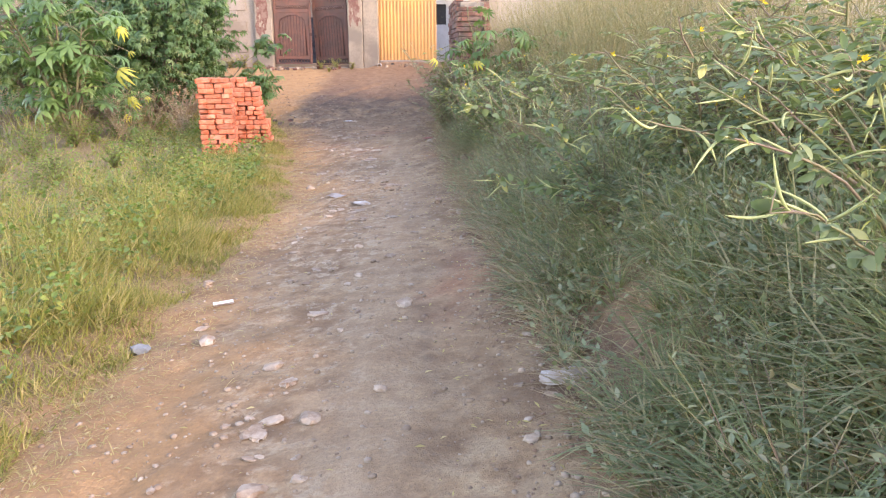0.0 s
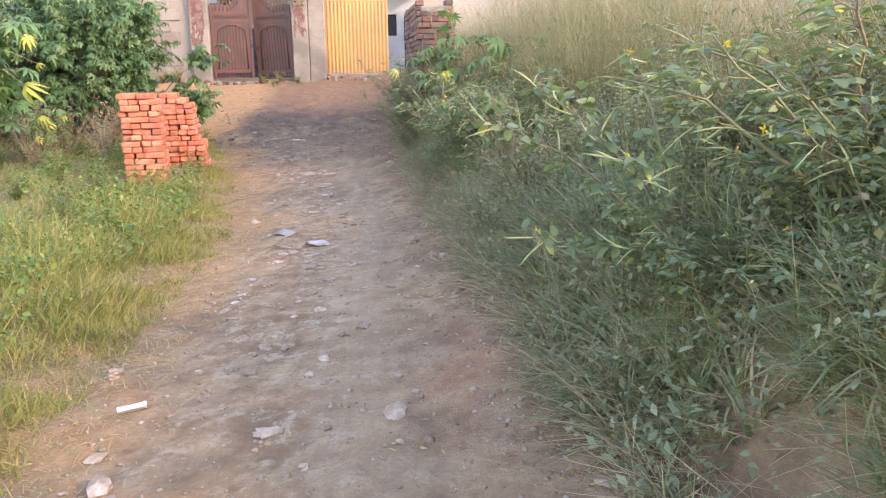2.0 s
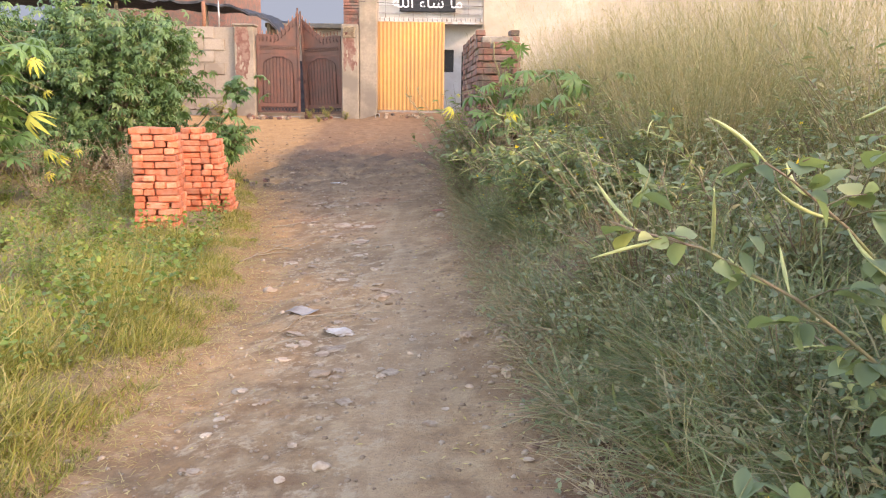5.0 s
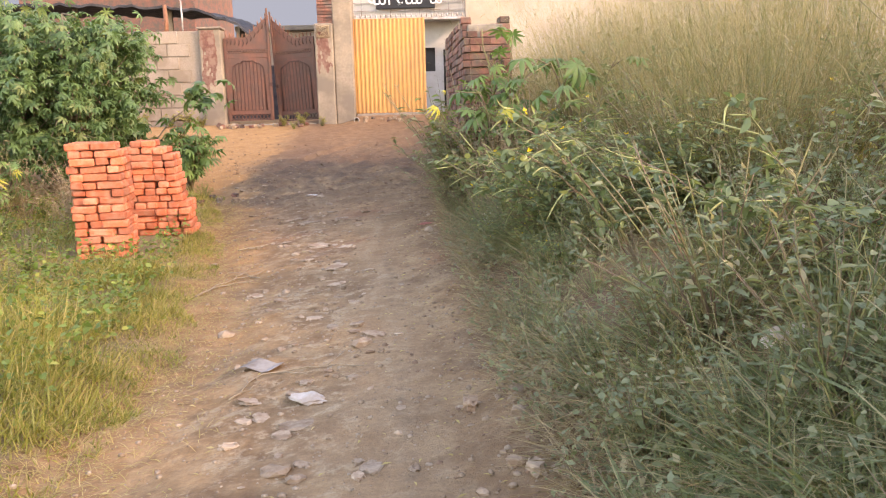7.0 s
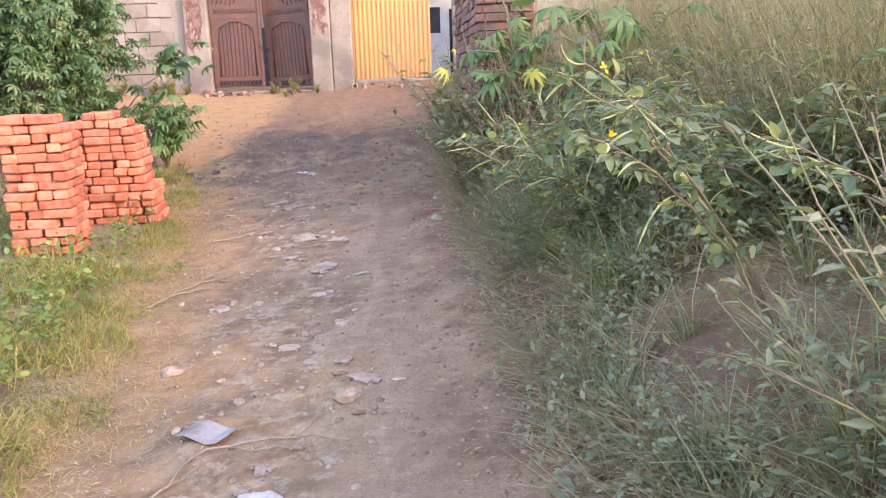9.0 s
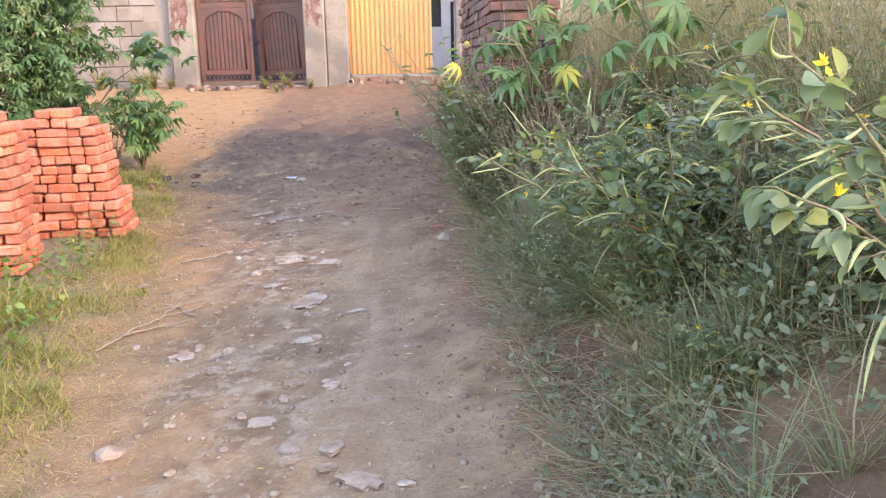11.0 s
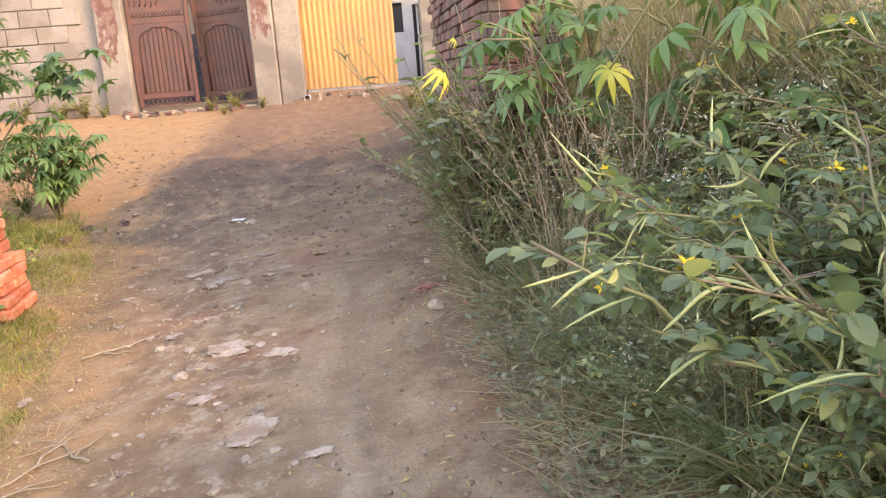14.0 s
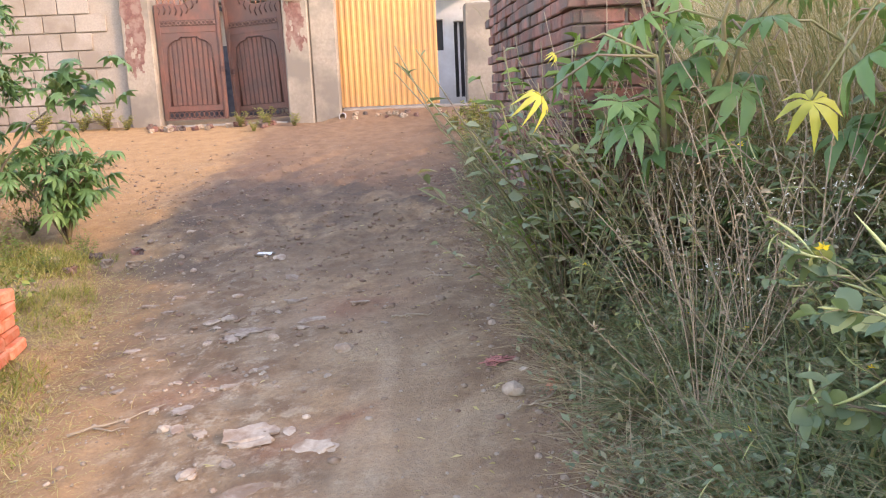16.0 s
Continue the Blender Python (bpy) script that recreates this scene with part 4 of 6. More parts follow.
def tint_by_object(mat):
    """Lets single leaves differ from one another: brightness varies with each leaf object."""
    nt = mat.node_tree
    b = nt.nodes["Principled BSDF"]
    src = b.inputs["Base Color"].links[0].from_socket
    info = nt.nodes.new("ShaderNodeObjectInfo")
    r = ramp(nt, info.outputs["Random"], (0.0, (0.65, 0.7, 0.6)), (0.6, (1.1, 1.1, 1.0)), (1.0, (1.5, 1.3, 1.0)))
    nt.links.new(mix(nt, 1.0, src, r, "MULTIPLY"), b.inputs["Base Color"])
    return mat


tint_by_object(M_CASTOR)
tint_by_object(M_YLEAF)


def leaf_meshes(mat, kinds=4, hang=0.0):
    out = []
    for k in range(kinds):
        tv, tt = palmate_template(9 if k % 2 else 8, 0.34 + 0.03 * k, 0.26 + 0.14 * k + hang)
        tv = tv + 0.02 * rng.normal(size=tv.shape)
        tv[:, 2] += 0.10 * np.sin(tv[:, 0] * (3 + k) + k)
        s = Soup()
        s.add(tv, tt)
        out.append(s.mesh("leaf", mat))
    return out


CASTOR_LEAF, YELLOW_LEAF = leaf_meshes(M_CASTOR), leaf_meshes(M_YLEAF, 2, 0.75)


def leaf_pose(pos, axis, up, size):
    y = Vector(axis).normalized()
    x = y.cross(Vector(up)).normalized()
    z = x.cross(y)
    m = Matrix((x, y, z)).transposed().to_4x4()
    return Matrix.Translation(pos) @ m @ Matrix.Diagonal((size, size, size, 1))


def castor(at, height, spread, stems, leaves, leaf, label, yellow=(), lean=(0, 0)):
    """Castor-oil plant: a few jointed stems with long-stalked star-shaped leaves, each a leaf of its own."""
    ob = thing("castor_plant", at, label, "plant", "castor plants")
    s = Soup()
    base = np.array(at)
    nodes = []
    for k in range(stems):
        a = 2 * np.pi * (k + rng.random()) / stems
        r = spread * (0.25 + 0.6 * rng.random())
        h = height * (0.6 + 0.4 * rng.random())
        u = np.linspace(0, 1, 8)[:, None]
        tip = np.array((math.cos(a) * r + lean[0], math.sin(a) * r + lean[1], h))
        p = base + tip * u * np.array((1, 1, 1)) + np.array((0, 0, 0.12 * h)) * np.sin(u * np.pi) + 0.015 * rng.normal(size=(8, 3)) * u
        s.tube(p, np.linspace(0.005 + 0.008 * height, 0.004 + 0.0015 * height, 8), 6)
        nodes.append(p)
    made = []
    for i in range(leaves):
        p = nodes[i % stems]
        u = 0.16 + 0.84 * rng.random() ** 0.8
        q = np.array([np.interp(u * 7, range(8), p[:, c]) for c in range(3)])
        d = rng.normal(size=3)
        d[2] = abs(d[2]) * 0.5 + 0.15
        d /= np.linalg.norm(d)
        ln = leaf * (0.7 + 0.7 * rng.random())
        e = q + d * ln
        mid = q + d * ln * 0.5 + np.array((0, 0, 0.04))
        s.tube(np.array([q, mid, e]), (0.006, 0.005, 0.004), 4)
        made.append((e, d))
    link_mesh("stem", s.mesh("stem", M_STEM), None, ob)
    for i, (e, d) in enumerate(made):
        size = leaf * (0.45 + 0.35 * rng.random())
        ax = Vector((d[0], d[1], -0.25 + 0.3 * rng.normal()))
        up = Vector((0.45 * d[0] + 0.25 * rng.normal(), 0.45 * d[1] + 0.25 * rng.normal(), 1))
        me = CASTOR_LEAF[rng.integers(4)]
        o = new("leaf", me)
        o.parent = ob
        o.matrix_parent_inverse = Matrix.Translation(-ob.location)
        o.matrix_basis = leaf_pose(e, ax, up, size)
    for pos, size in yellow:
        o = new("yellow_leaf", YELLOW_LEAF[rng.integers(2)])
        o.parent = ob
        o.matrix_parent_inverse = Matrix.Translation(-ob.location)
        o.matrix_basis = leaf_pose(pos, (0.5 * rng.normal(), -0.5, -0.6), (0.4 * rng.normal(), -0.5, 0.9), size)
        o["label"] = "withered drooping yellow leaf"
        st = Soup()
        near = min((q for p in nodes for q in p), key=lambda q: np.linalg.norm(q - np.array(pos)))
        m = (near + np.array(pos)) / 2 + np.array((0, 0, 0.08))
        st.tube(np.array([near, m, pos]), (0.006, 0.005, 0.004), 4)
        link_mesh("leaf_stalk", st.mesh("leaf_stalk", M_STEM), None, ob)
    return ob


def leafy_tree(at, height, radius, branches, leaves, leaf, label, mat=None, low=0.1):
    """Small many-stemmed tree: tapered limbs and a crown of drooping divided leaves in clumps with gaps."""
    ob = thing("small_tree", at, label, "tree")
    base = np.array(at, float)
    st, cr = Soup(), Soup()
    tips = []
    for k in range(5):
        a = 2 * np.pi * (k + 0.5 * rng.random()) / 5
        u = np.linspace(0, 1, 9)[:, None]
        top = np.array((math.cos(a) * radius * 0.45, math.sin(a) * radius * 0.45, height * (0.75 + 0.2 * rng.random())))
        p = base + top * u + np.array((math.cos(a), math.sin(a), 0)) * radius * 0.15 * np.sin(u * np.pi)
        st.tube(p, np.linspace(0.05, 0.012, 9), 7)
        for j in range(branches):
            i = rng.integers(2, 9)
            b = rng.uniform(0, 2 * np.pi)
            e = base + np.array((math.cos(b) * radius * rng.uniform(0.35, 1), math.sin(b) * radius * rng.uniform(0.35, 1), height * rng.uniform(low, 1.0)))
            e[2] = min(e[2], base[2] + height * (1.02 - 0.3 * (np.hypot(*(e - base)[:2]) / radius) ** 2))
            c = (p[i] + e) / 2 + np.array((0, 0, 0.12))
            st.tube(np.array([p[i], c, e]), (0.014, 0.009, 0.004), 4)
            tips.append((c, e))
    per = max(1, leaves // len(tips))
    for c, e in tips:
        u = rng.uniform(0.2, 1.05, per)[:, None]
        pos = c + (e - c) * u + rng.normal(size=(per, 3)) * 0.13
        ax = rng.normal(size=(per, 3)) * 0.7 + (e - c) * 1.2
        ax[:, 2] = -np.abs(ax[:, 2]) * 0.6 - 0.25
        up = np.stack([rng.normal(0, 0.35, per), rng.normal(0, 0.35, per), np.ones(per)], 1)
        cr.scatter(TREE_LEAF, pos, ax, up, leaf * rng.uniform(0.6, 1.2, per))
    link_mesh("trunk", st.mesh("trunk", M_BARK), None, ob)
    tagged(link_mesh("crown", cr.mesh("crown", mat or M_TREE), None, ob), kind="stuff")
    return ob


def pod_shrub(seed, stems=10, height=0.95, spread=0.55, pods=30):
    """Shrub with feathered leaves of oval leaflets and long curved bean pods; built at the origin."""
    global rng
    keep, rng = rng, np.random.default_rng(seed)
    ob = thing("pod_shrub", (0, 0, 0), "blue-green wild shrub with oval leaflets and long bean pods", "shrub", "shrubs on the bank")
    st, lf, pod_paths = Soup(), Soup(), []
    for k in range(stems):
        a = 2 * np.pi * (k + rng.random()) / stems
        r, h = spread * rng.uniform(0.4, 1.25), height * rng.uniform(0.55, 1.05)
        u = np.linspace(0, 1, 9)[:, None]
        out = np.array((math.cos(a), math.sin(a), 0))
        p = out * r * u ** 1.4 + np.array((0, 0, h)) * (u - 0.16 * u ** 3) + 0.02 * rng.normal(size=(9, 3)) * u
        st.tube(p, np.linspace(0.011, 0.003, 9), 4)
        for j in range(11):
            w = 0.22 + 0.78 * (j + rng.random()) / 11
            q = np.array([np.interp(w * 8, range(9), p[:, c]) for c in range(3)])
            d = out * 0.5 + rng.normal(size=3) * 0.75
            d[2] = abs(d[2]) * 0.4 + 0.12
            d /= np.linalg.norm(d)
            ln = rng.uniform(0.10, 0.19)
            e = q + d * ln + np.array((0, 0, -0.03))
            st.tube(np.array([q, (q + e) / 2 + (0, 0, 0.015), e]), (0.003, 0.0025, 0.0015), 3)
            side = np.cross(d, (0, 0, 1))
            side /= np.linalg.norm(side) + 1e-9
            pairs = rng.integers(3, 6)
            coarse = rng.random() < 0.3
            f = np.repeat((np.arange(pairs) + 0.8) / pairs, 2)
            sg = np.tile((1, -1), pairs)
            pos = q + (e - q) * f[:, None]
            ax = side * sg[:, None] + d * 0.55 + rng.normal(size=(2 * pairs, 3)) * 0.12
            ax[:, 2] -= 0.18
            up = np.tile((0, 0, 1.0), (2 * pairs, 1)) + rng.normal(size=(2 * pairs, 3)) * 0.28
            lf.scatter(OVAL if coarse else FINE, pos, ax, up, rng.uniform(0.032, 0.066, 2 * pairs) * (0.75 + 0.4 * f))
        for j in range(max(1, pods // stems) if pods else 0):
            w = rng.uniform(0.62, 1.0)
            q = np.array([np.interp(w * 8, range(9), p[:, c]) for c in range(3)])
            d = out * 0.8 + rng.normal(size=3) * 0.5
            d[2] = rng.uniform(-0.2, 0.6)
            d /= np.linalg.norm(d)
            ln = rng.uniform(0.08, 0.17)
            t = np.linspace(0, 1, 7)[:, None]
            bend = np.cross(d, rng.normal(size=3))
            path = q + d * ln * t + (bend * rng.uniform(0.1, 0.4) + np.array((0, 0, rng.uniform(-0.5, 0.1)))) * ln * t ** 2
            pod_paths.append(path)
    tagged(link_mesh("stem", st.mesh("stem", M_STEM), None, ob), kind="stuff")
    tagged(link_mesh("foliage", lf.mesh("foliage", M_SENNA, True), None, ob), kind="stuff")
    for path in pod_paths[::9]:
        fl = Soup()
        fl.scatter(SMALL, np.repeat(path[:1] + (0, 0, 0.02), 6, 0), unit(6) + (0, 0, 0.6), unit(6), np.full(6, 0.022))
        link_mesh("flower", fl.mesh("flower", M_BLOOM), None, ob, "small yellow flower")
    for path in pod_paths:
        pd = Soup()
        pd.tube(path, (0.001, 0.0026, 0.0033, 0.0036, 0.0033, 0.0025, 0.0006), 5)
        link_mesh("pod", pd.mesh("pod", M_POD), None, ob, "yellow-green curved bean pod")
    rng = keep
    return ob


def arching_shrub(at, tips, seed, label, big=0.06, pods=4):
    """Shrub of a few long shoots that arch over the lane, each with paired leaves and hanging or upturned pods."""
    r = np.random.default_rng(seed)
    ob = thing("pod_shrub", at, label, "shrub", "arching pod shrubs")
    base = np.array(at, float)
    for tip in tips:
        st, lf = Soup(), Soup()
        tip = np.array(tip, float)
        n = 13
        u = np.linspace(0, 1, n)[:, None]
        flat = np.array((1, 1, 0))
        p = base + (tip - base) * flat * u ** 1.25 + np.array((0, 0, 1)) * (tip - base)[2] * (1.35 * u - 0.35 * u ** 3)
        p[1:-1] += 0.005 * r.normal(size=(n - 2, 3))
        p += np.outer(np.sin(np.linspace(0, 1, n) * np.pi * 2.2 + r.uniform(0, 6)) * np.linspace(0, 1, n), r.normal(0, 0.025, 3))
        st.tube(p, np.linspace(0.006, 0.0018, n), 6)
        along = lambda w: np.array([np.interp(w * (n - 1), range(n), p[:, c]) for c in range(3)])
        way = (p[-1] - p[-4]) / np.linalg.norm(p[-1] - p[-4])
        for k in range(13):
            w = 0.3 + 0.7 * (k + r.random()) / 13
            q = along(w)
            d = r.normal(size=3) + way * 0.5
            d[2] = abs(d[2]) * 0.3
            d /= np.linalg.norm(d)
            e = q + d * r.uniform(0.05, 0.11)
            st.tube(np.array([q, (q + e) / 2 + (0, 0, 0.008), e]), (0.002, 0.0016, 0.001), 3)
            m = int(r.integers(3, 7))
            f = r.uniform(0.35, 1.0, m)
            ax = d + r.normal(size=(m, 3)) * 0.75
            ax[:, 2] -= 0.25
            lf.scatter(OVAL if k % 2 else FINE, q + (e - q) * f[:, None], ax, np.array((0, 0, 1)) + 0.45 * r.normal(size=(m, 3)), big * r.uniform(0.45, 1.0, m))
        branch = link_mesh("branch", st.mesh("branch", M_STEM), None, ob)
        tagged(link_mesh("foliage", lf.mesh("foliage", M_SENNA, True), None, branch), kind="stuff")
        for k in range(pods):
            q = along(0.62 + 0.38 * (k + r.random()) / pods)
            d = way * r.uniform(0.2, 1.0) + r.normal(size=3) * 0.55
            d[2] = r.uniform(-0.35, 0.65)
            d /= np.linalg.norm(d)
            ln = r.uniform(0.07, 0.155)
            t = np.linspace(0, 1, 9)[:, None]
            bend = np.cross(d, r.normal(size=3))
            path = q + d * ln * t + (bend * r.uniform(0.1, 0.6) + np.array((0, 0, r.uniform(-0.25, 0.35)))) * ln * t ** 2
            pd = Soup()
            pd.tube(path, (0.0012, 0.002, 0.003, 0.0036, 0.0038, 0.0036, 0.0032, 0.0022, 0.0006), 6)
            link_mesh("pod", pd.mesh("pod", M_POD, True), None, branch, "pale yellow-green curved bean pod")
        if r.random() < 0.5:
            fl = Soup()
            fl.scatter(SMALL, np.repeat(p[-2:-1] + (0, 0, 0.02), 6, 0), unit(6) + (0, 0, 0.6), unit(6), np.full(6, 0.02))
            link_mesh("flower", fl.mesh("flower", M_BLOOM), None, branch, "small yellow flower")
    return ob


def weed_plant(seed, mat, stems, height, leaf, label, group, flowers=False, narrow=False, spread=1.0):
    """Low bushy weed of many thin stems with small leaves; built at the origin."""
    global rng
    keep, rng = rng, np.random.default_rng(seed)
    ob = thing("weed", (0, 0, 0), label, "weed", group)
    st, lf, fl = Soup(), Soup(), Soup()
    for k in range(stems):
        a, r, h = rng.uniform(0, 6.28), spread * height * rng.uniform(0.15, 0.75), height * rng.uniform(0.5, 1.1)
        u = np.linspace(0, 1, 5)[:, None]
        p = np.array((math.cos(a) * r, math.sin(a) * r, 0)) * u ** 1.3 + np.array((0, 0, h)) * u + 0.012 * rng.normal(size=(5, 3)) * u
        st.tube(p, np.linspace(0.004, 0.0015, 5), 3)
        n = 13
        w = rng.uniform(0.15, 1, n)
        pos = np.stack([np.interp(w * 4, range(5), p[:, c]) for c in range(3)], 1)
        ax = rng.normal(size=(n, 3))
        ax[:, 2] = np.abs(ax[:, 2]) * 0.4
        up = np.tile((0, 0, 1.0), (n, 1)) + rng.normal(size=(n, 3)) * 0.4
        lf.scatter(NARROW if narrow else LEAFLET, pos, ax, up, leaf * rng.uniform(0.6, 1.3, n))
        if flowers:
            m = 9
            pos = p[-1] + rng.normal(size=(m, 3)) * 0.03
            for tt in range(m):
                st.tube(np.array([p[-2], p[-1], pos[tt]]), (0.0015, 0.0012, 0.001), 3)
            fl.scatter(SMALL, np.repeat(pos, 4, 0), unit(m * 4), unit(m * 4), np.full(m * 4, 0.009))
    tagged(link_mesh("stem", st.mesh("stem", M_STEM if mat != M_DEAD else M_TWIG), None, ob), kind="stuff")
    tagged(link_mesh("foliage", lf.mesh("foliage", mat), None, ob), kind="stuff")
    if flowers:
        tagged(link_mesh("flower_head", fl.mesh("flower_head", M_FLOWER), None, ob, "tiny white flower heads"), kind="stuff")
    rng = keep
    return ob


def plant_row(makers, spots):
    """Sets the first plants at the first spots and copies them over the rest."""
    for i, (x, y, sc, dz) in enumerate(spots):
        src = makers[i % len(makers)]
        m = Matrix.Translation((x, y, float(ground_z(x, y)) - 0.02 + dz)) @ Matrix.Rotation(rng.uniform(0, 6.28), 4, "Z")
        ob = src if i < len(makers) else copy_thing(src, m)
        ob.matrix_basis = m @ Matrix.Diagonal((sc, sc, sc, 1))


def stuff(name, soup, mat, label, category):
    return tagged(link_mesh(name, soup.mesh(name, mat), None), label, category, kind="stuff")


# lane-side grass on the sunny verge
def verge_grass():
    s = Soup()
    n = 82000
    y = -1.5 + 17.5 * rng.random(n) ** 1.15
    x = left_edge(y) + 0.12 - rng.exponential(1.1, n) - 0.1 * np.abs(wob(y, y, 1.1))
    keep = (x > -8) & ~((x > -3.8) & (x < -2.9) & (y > 11.7) & (y < 14.0))
    clump = wob(x * 1.3, y * 1.3, 2.0)
    keep &= rng.random(n) < np.clip(0.75 + 0.3 * clump, 0.2, 1)
    x, y, clump = x[keep], y[keep], clump[keep]
    m = len(x)
    d = left_edge(y) - x
    ln = (0.05 + 0.20 * np.clip(d / 0.7, 0, 1)) * rng.uniform(0.5, 1.35, m) * (1 + 0.5 * np.clip(clump, -1, 1.6)) * lerp(y, (0, 8, 10.5, 15), (1.15, 1.0, 0.6, 0.6))
    ax = np.stack([rng.normal(0.12, 0.55, m), rng.normal(0, 0.55, m), np.ones(m)], 1)
    sz = np.stack([0.0042 + 0.0035 * rng.random(m), ln, ln * 1.3], 1)
    pos = np.stack([x, y, ground_z(x, y) - 0.01], 1)
    s.scatter(BLADE, pos, ax, rng.normal(size=(m, 3)) * (1, 1, 0.2), sz)
    stuff("grass", s, M_GRASS, "sunlit yellow-green grass along the lane verge", "grass")
    # straw-coloured trampled margin
    s = Soup()
    n = 34000
    y = -1 + 16.5 * rng.random(n)
    x = left_edge(y) + rng.normal(-0.14, 0.26, n)
    ln = rng.uniform(0.03, 0.12, n)
    ax = np.stack([rng.normal(0, 1, n), rng.normal(0, 1, n), rng.uniform(0.05, 0.45, n)], 1)
    pos = np.stack([x, y, ground_z(x, y) + 0.002], 1)
    s.scatter(BLADE, pos, ax, np.tile((0, 0, 1.0), (n, 1)), np.stack([np.full(n, 0.0035), ln, ln], 1))
    stuff("straw", s, M_STRAW, "dry straw-coloured trampled grass at the lane edge", "grass")
    # small broad-leaved weeds among the grass
    s = Soup()
    n = 900
    y0 = -0.5 + 15 * rng.random(n)
    x0 = left_edge(y0) - 0.35 - rng.exponential(1.1, n)
    k = 12
    y, x = np.repeat(y0, k), np.repeat(x0, k)
    h = np.repeat(rng.uniform(0.06, 0.28, n), k)
    off = rng.normal(size=(n * k, 3)) * 0.07
    pos = np.stack([x, y, ground_z(x, y) + h], 1) + off * (1, 1, 0.8)
    keep = (pos[:, 0] > -7.5) & ~((pos[:, 0] > -3.75) & (pos[:, 0] < -3.0) & (pos[:, 1] > 11.8) & (pos[:, 1] < 13.9))
    pos = pos[keep]
    m = len(pos)
    ax = rng.normal(size=(m, 3))
    ax[:, 2] *= 0.35
    s.scatter(LEAFLET, pos, ax, np.tile((0, 0, 1.0), (m, 1)) + rng.normal(size=(m, 3)) * 0.4, rng.uniform(0.025, 0.06, m))
    stuff("verge_weeds", s, M_WEED, "low bright green broad-leaved weeds in the verge grass", "weeds")


def clear_of_wall(x, y):
    return ~((x > 0.02) & (x < 0.85) & (y > 13.0) & (y < 16.5))


def bank_cover():
    # arching tufts of grass on the bank face
    s = Soup()
    n, k = 1700, 36
    y0 = 0.3 + 20.5 * rng.random(n) ** 1.1
    in0 = rng.exponential(0.6, n) + lerp(y0, (4.5, 6, 12, 13), (0.03, 0.16, 0.16, 0.03))
    x0 = right_edge(y0) + in0
    keep = (in0 < 3.0) & clear_of_wall(x0, y0) & (rng.random(n) > 1.0 * bare_patch(x0, y0))
    x0, y0, in0 = x0[keep], y0[keep], in0[keep]
    n = len(x0)
    big = rng.uniform(0.5, 1.35, n) * (0.09 + 0.17 * np.clip(in0 / 0.5, 0, 1)) * lerp(y0, (0, 13, 18), (1, 1, 0.6))
    m = n * k
    a = rng.uniform(0, 2 * np.pi, m)
    spread = np.abs(rng.normal(0, 0.6, m))
    x = np.repeat(x0, k) + np.cos(a) * 0.045 * rng.random(m)
    y = np.repeat(y0, k) + np.sin(a) * 0.045 * rng.random(m)
    ax = np.stack([np.cos(a) * spread - 0.22, np.sin(a) * spread, np.ones(m)], 1)
    side = np.stack([-np.sin(a), np.cos(a), 0 * a], 1)
    up = np.cross(side, ax) * np.sign(rng.random(m) - 0.12)[:, None]
    ln = np.repeat(big, k) * rng.uniform(0.6, 1.6, m)
    pos = np.stack([x, y, ground_z(x, y) - 0.01], 1)
    s.scatter(BLADE, pos, ax, -up, np.stack([0.0036 + 0.004 * rng.random(m), ln, ln * 1.5], 1))
    n, k = 520, 46
    y0 = np.where(rng.random(n) < 0.62, 1.2 + 5.2 * rng.random(n), 9.7 + 2.3 * rng.random(n))
    in0 = rng.uniform(0.06, 1.0, n) + 0.16 * (y0 > 9)
    x0 = right_edge(y0) + in0
    keep = rng.random(n) > 1.1 * bare_patch(x0, y0)
    x0, y0 = x0[keep], y0[keep]
    m = len(x0) * k
    a = rng.uniform(0, 2 * np.pi, m)
    spread = np.abs(rng.normal(0, 0.75, m))
    ax = np.stack([np.cos(a) * spread - 0.35, np.sin(a) * spread, np.ones(m)], 1)
    up = np.cross(np.stack([-np.sin(a), np.cos(a), 0 * a], 1), ax)
    ln = np.repeat(rng.uniform(0.17, 0.30, len(x0)), k) * rng.uniform(0.6, 1.4, m)
    x, y = np.repeat(x0, k) + np.cos(a) * 0.04, np.repeat(y0, k) + np.sin(a) * 0.04
    s.scatter(BLADE, np.stack([x, y, ground_z(x, y) - 0.01], 1), ax, -up, np.stack([0.006 + 0.006 * rng.random(m), ln, ln * 1.7], 1))
    stuff("bank_grass", s, M_BANK_GRASS, "dull green arching grass tufts hanging over the earth bank", "grass")
    # dry tangled stalks lying on the bank
    s = Soup()
    n = 36000
    y = 0.3 + 19 * rng.random(n)
    inn = rng.exponential(0.5, n)
    x = right_edge(y) + inn - 0.05
    keep = (inn < 2.5) & ~((x > 0.05) & (x < 0.75) & (y > 13.0) & (y < 16.4)) & (rng.random(n) > 0.8 * bare_patch(x, y))
    x, y = x[keep], y[keep]
    m = len(x)
    ln = rng.uniform(0.08, 0.32, m)
    ax = np.stack([rng.normal(-0.4, 0.8, m), rng.normal(0, 0.8, m), rng.uniform(-0.1, 0.7, m)], 1)
    pos = np.stack([x, y, ground_z(x, y) + rng.uniform(0, 0.12, m)], 1)
    s.scatter(STIFF, pos, ax, rng.normal(size=(m, 3)), np.stack([np.full(m, 0.003), ln, ln], 1))
    stuff("dead_stalks", s, M_DEAD, "dry brown tangled stalks on the bank", "grass")
    # small leaves of creeping weeds
    s = Soup()
    n, k = 4200, 14
    y0 = 0.3 + 18.5 * rng.random(n)
    in0 = rng.exponential(0.55, n)
    x0 = right_edge(y0) + in0 - 0.02
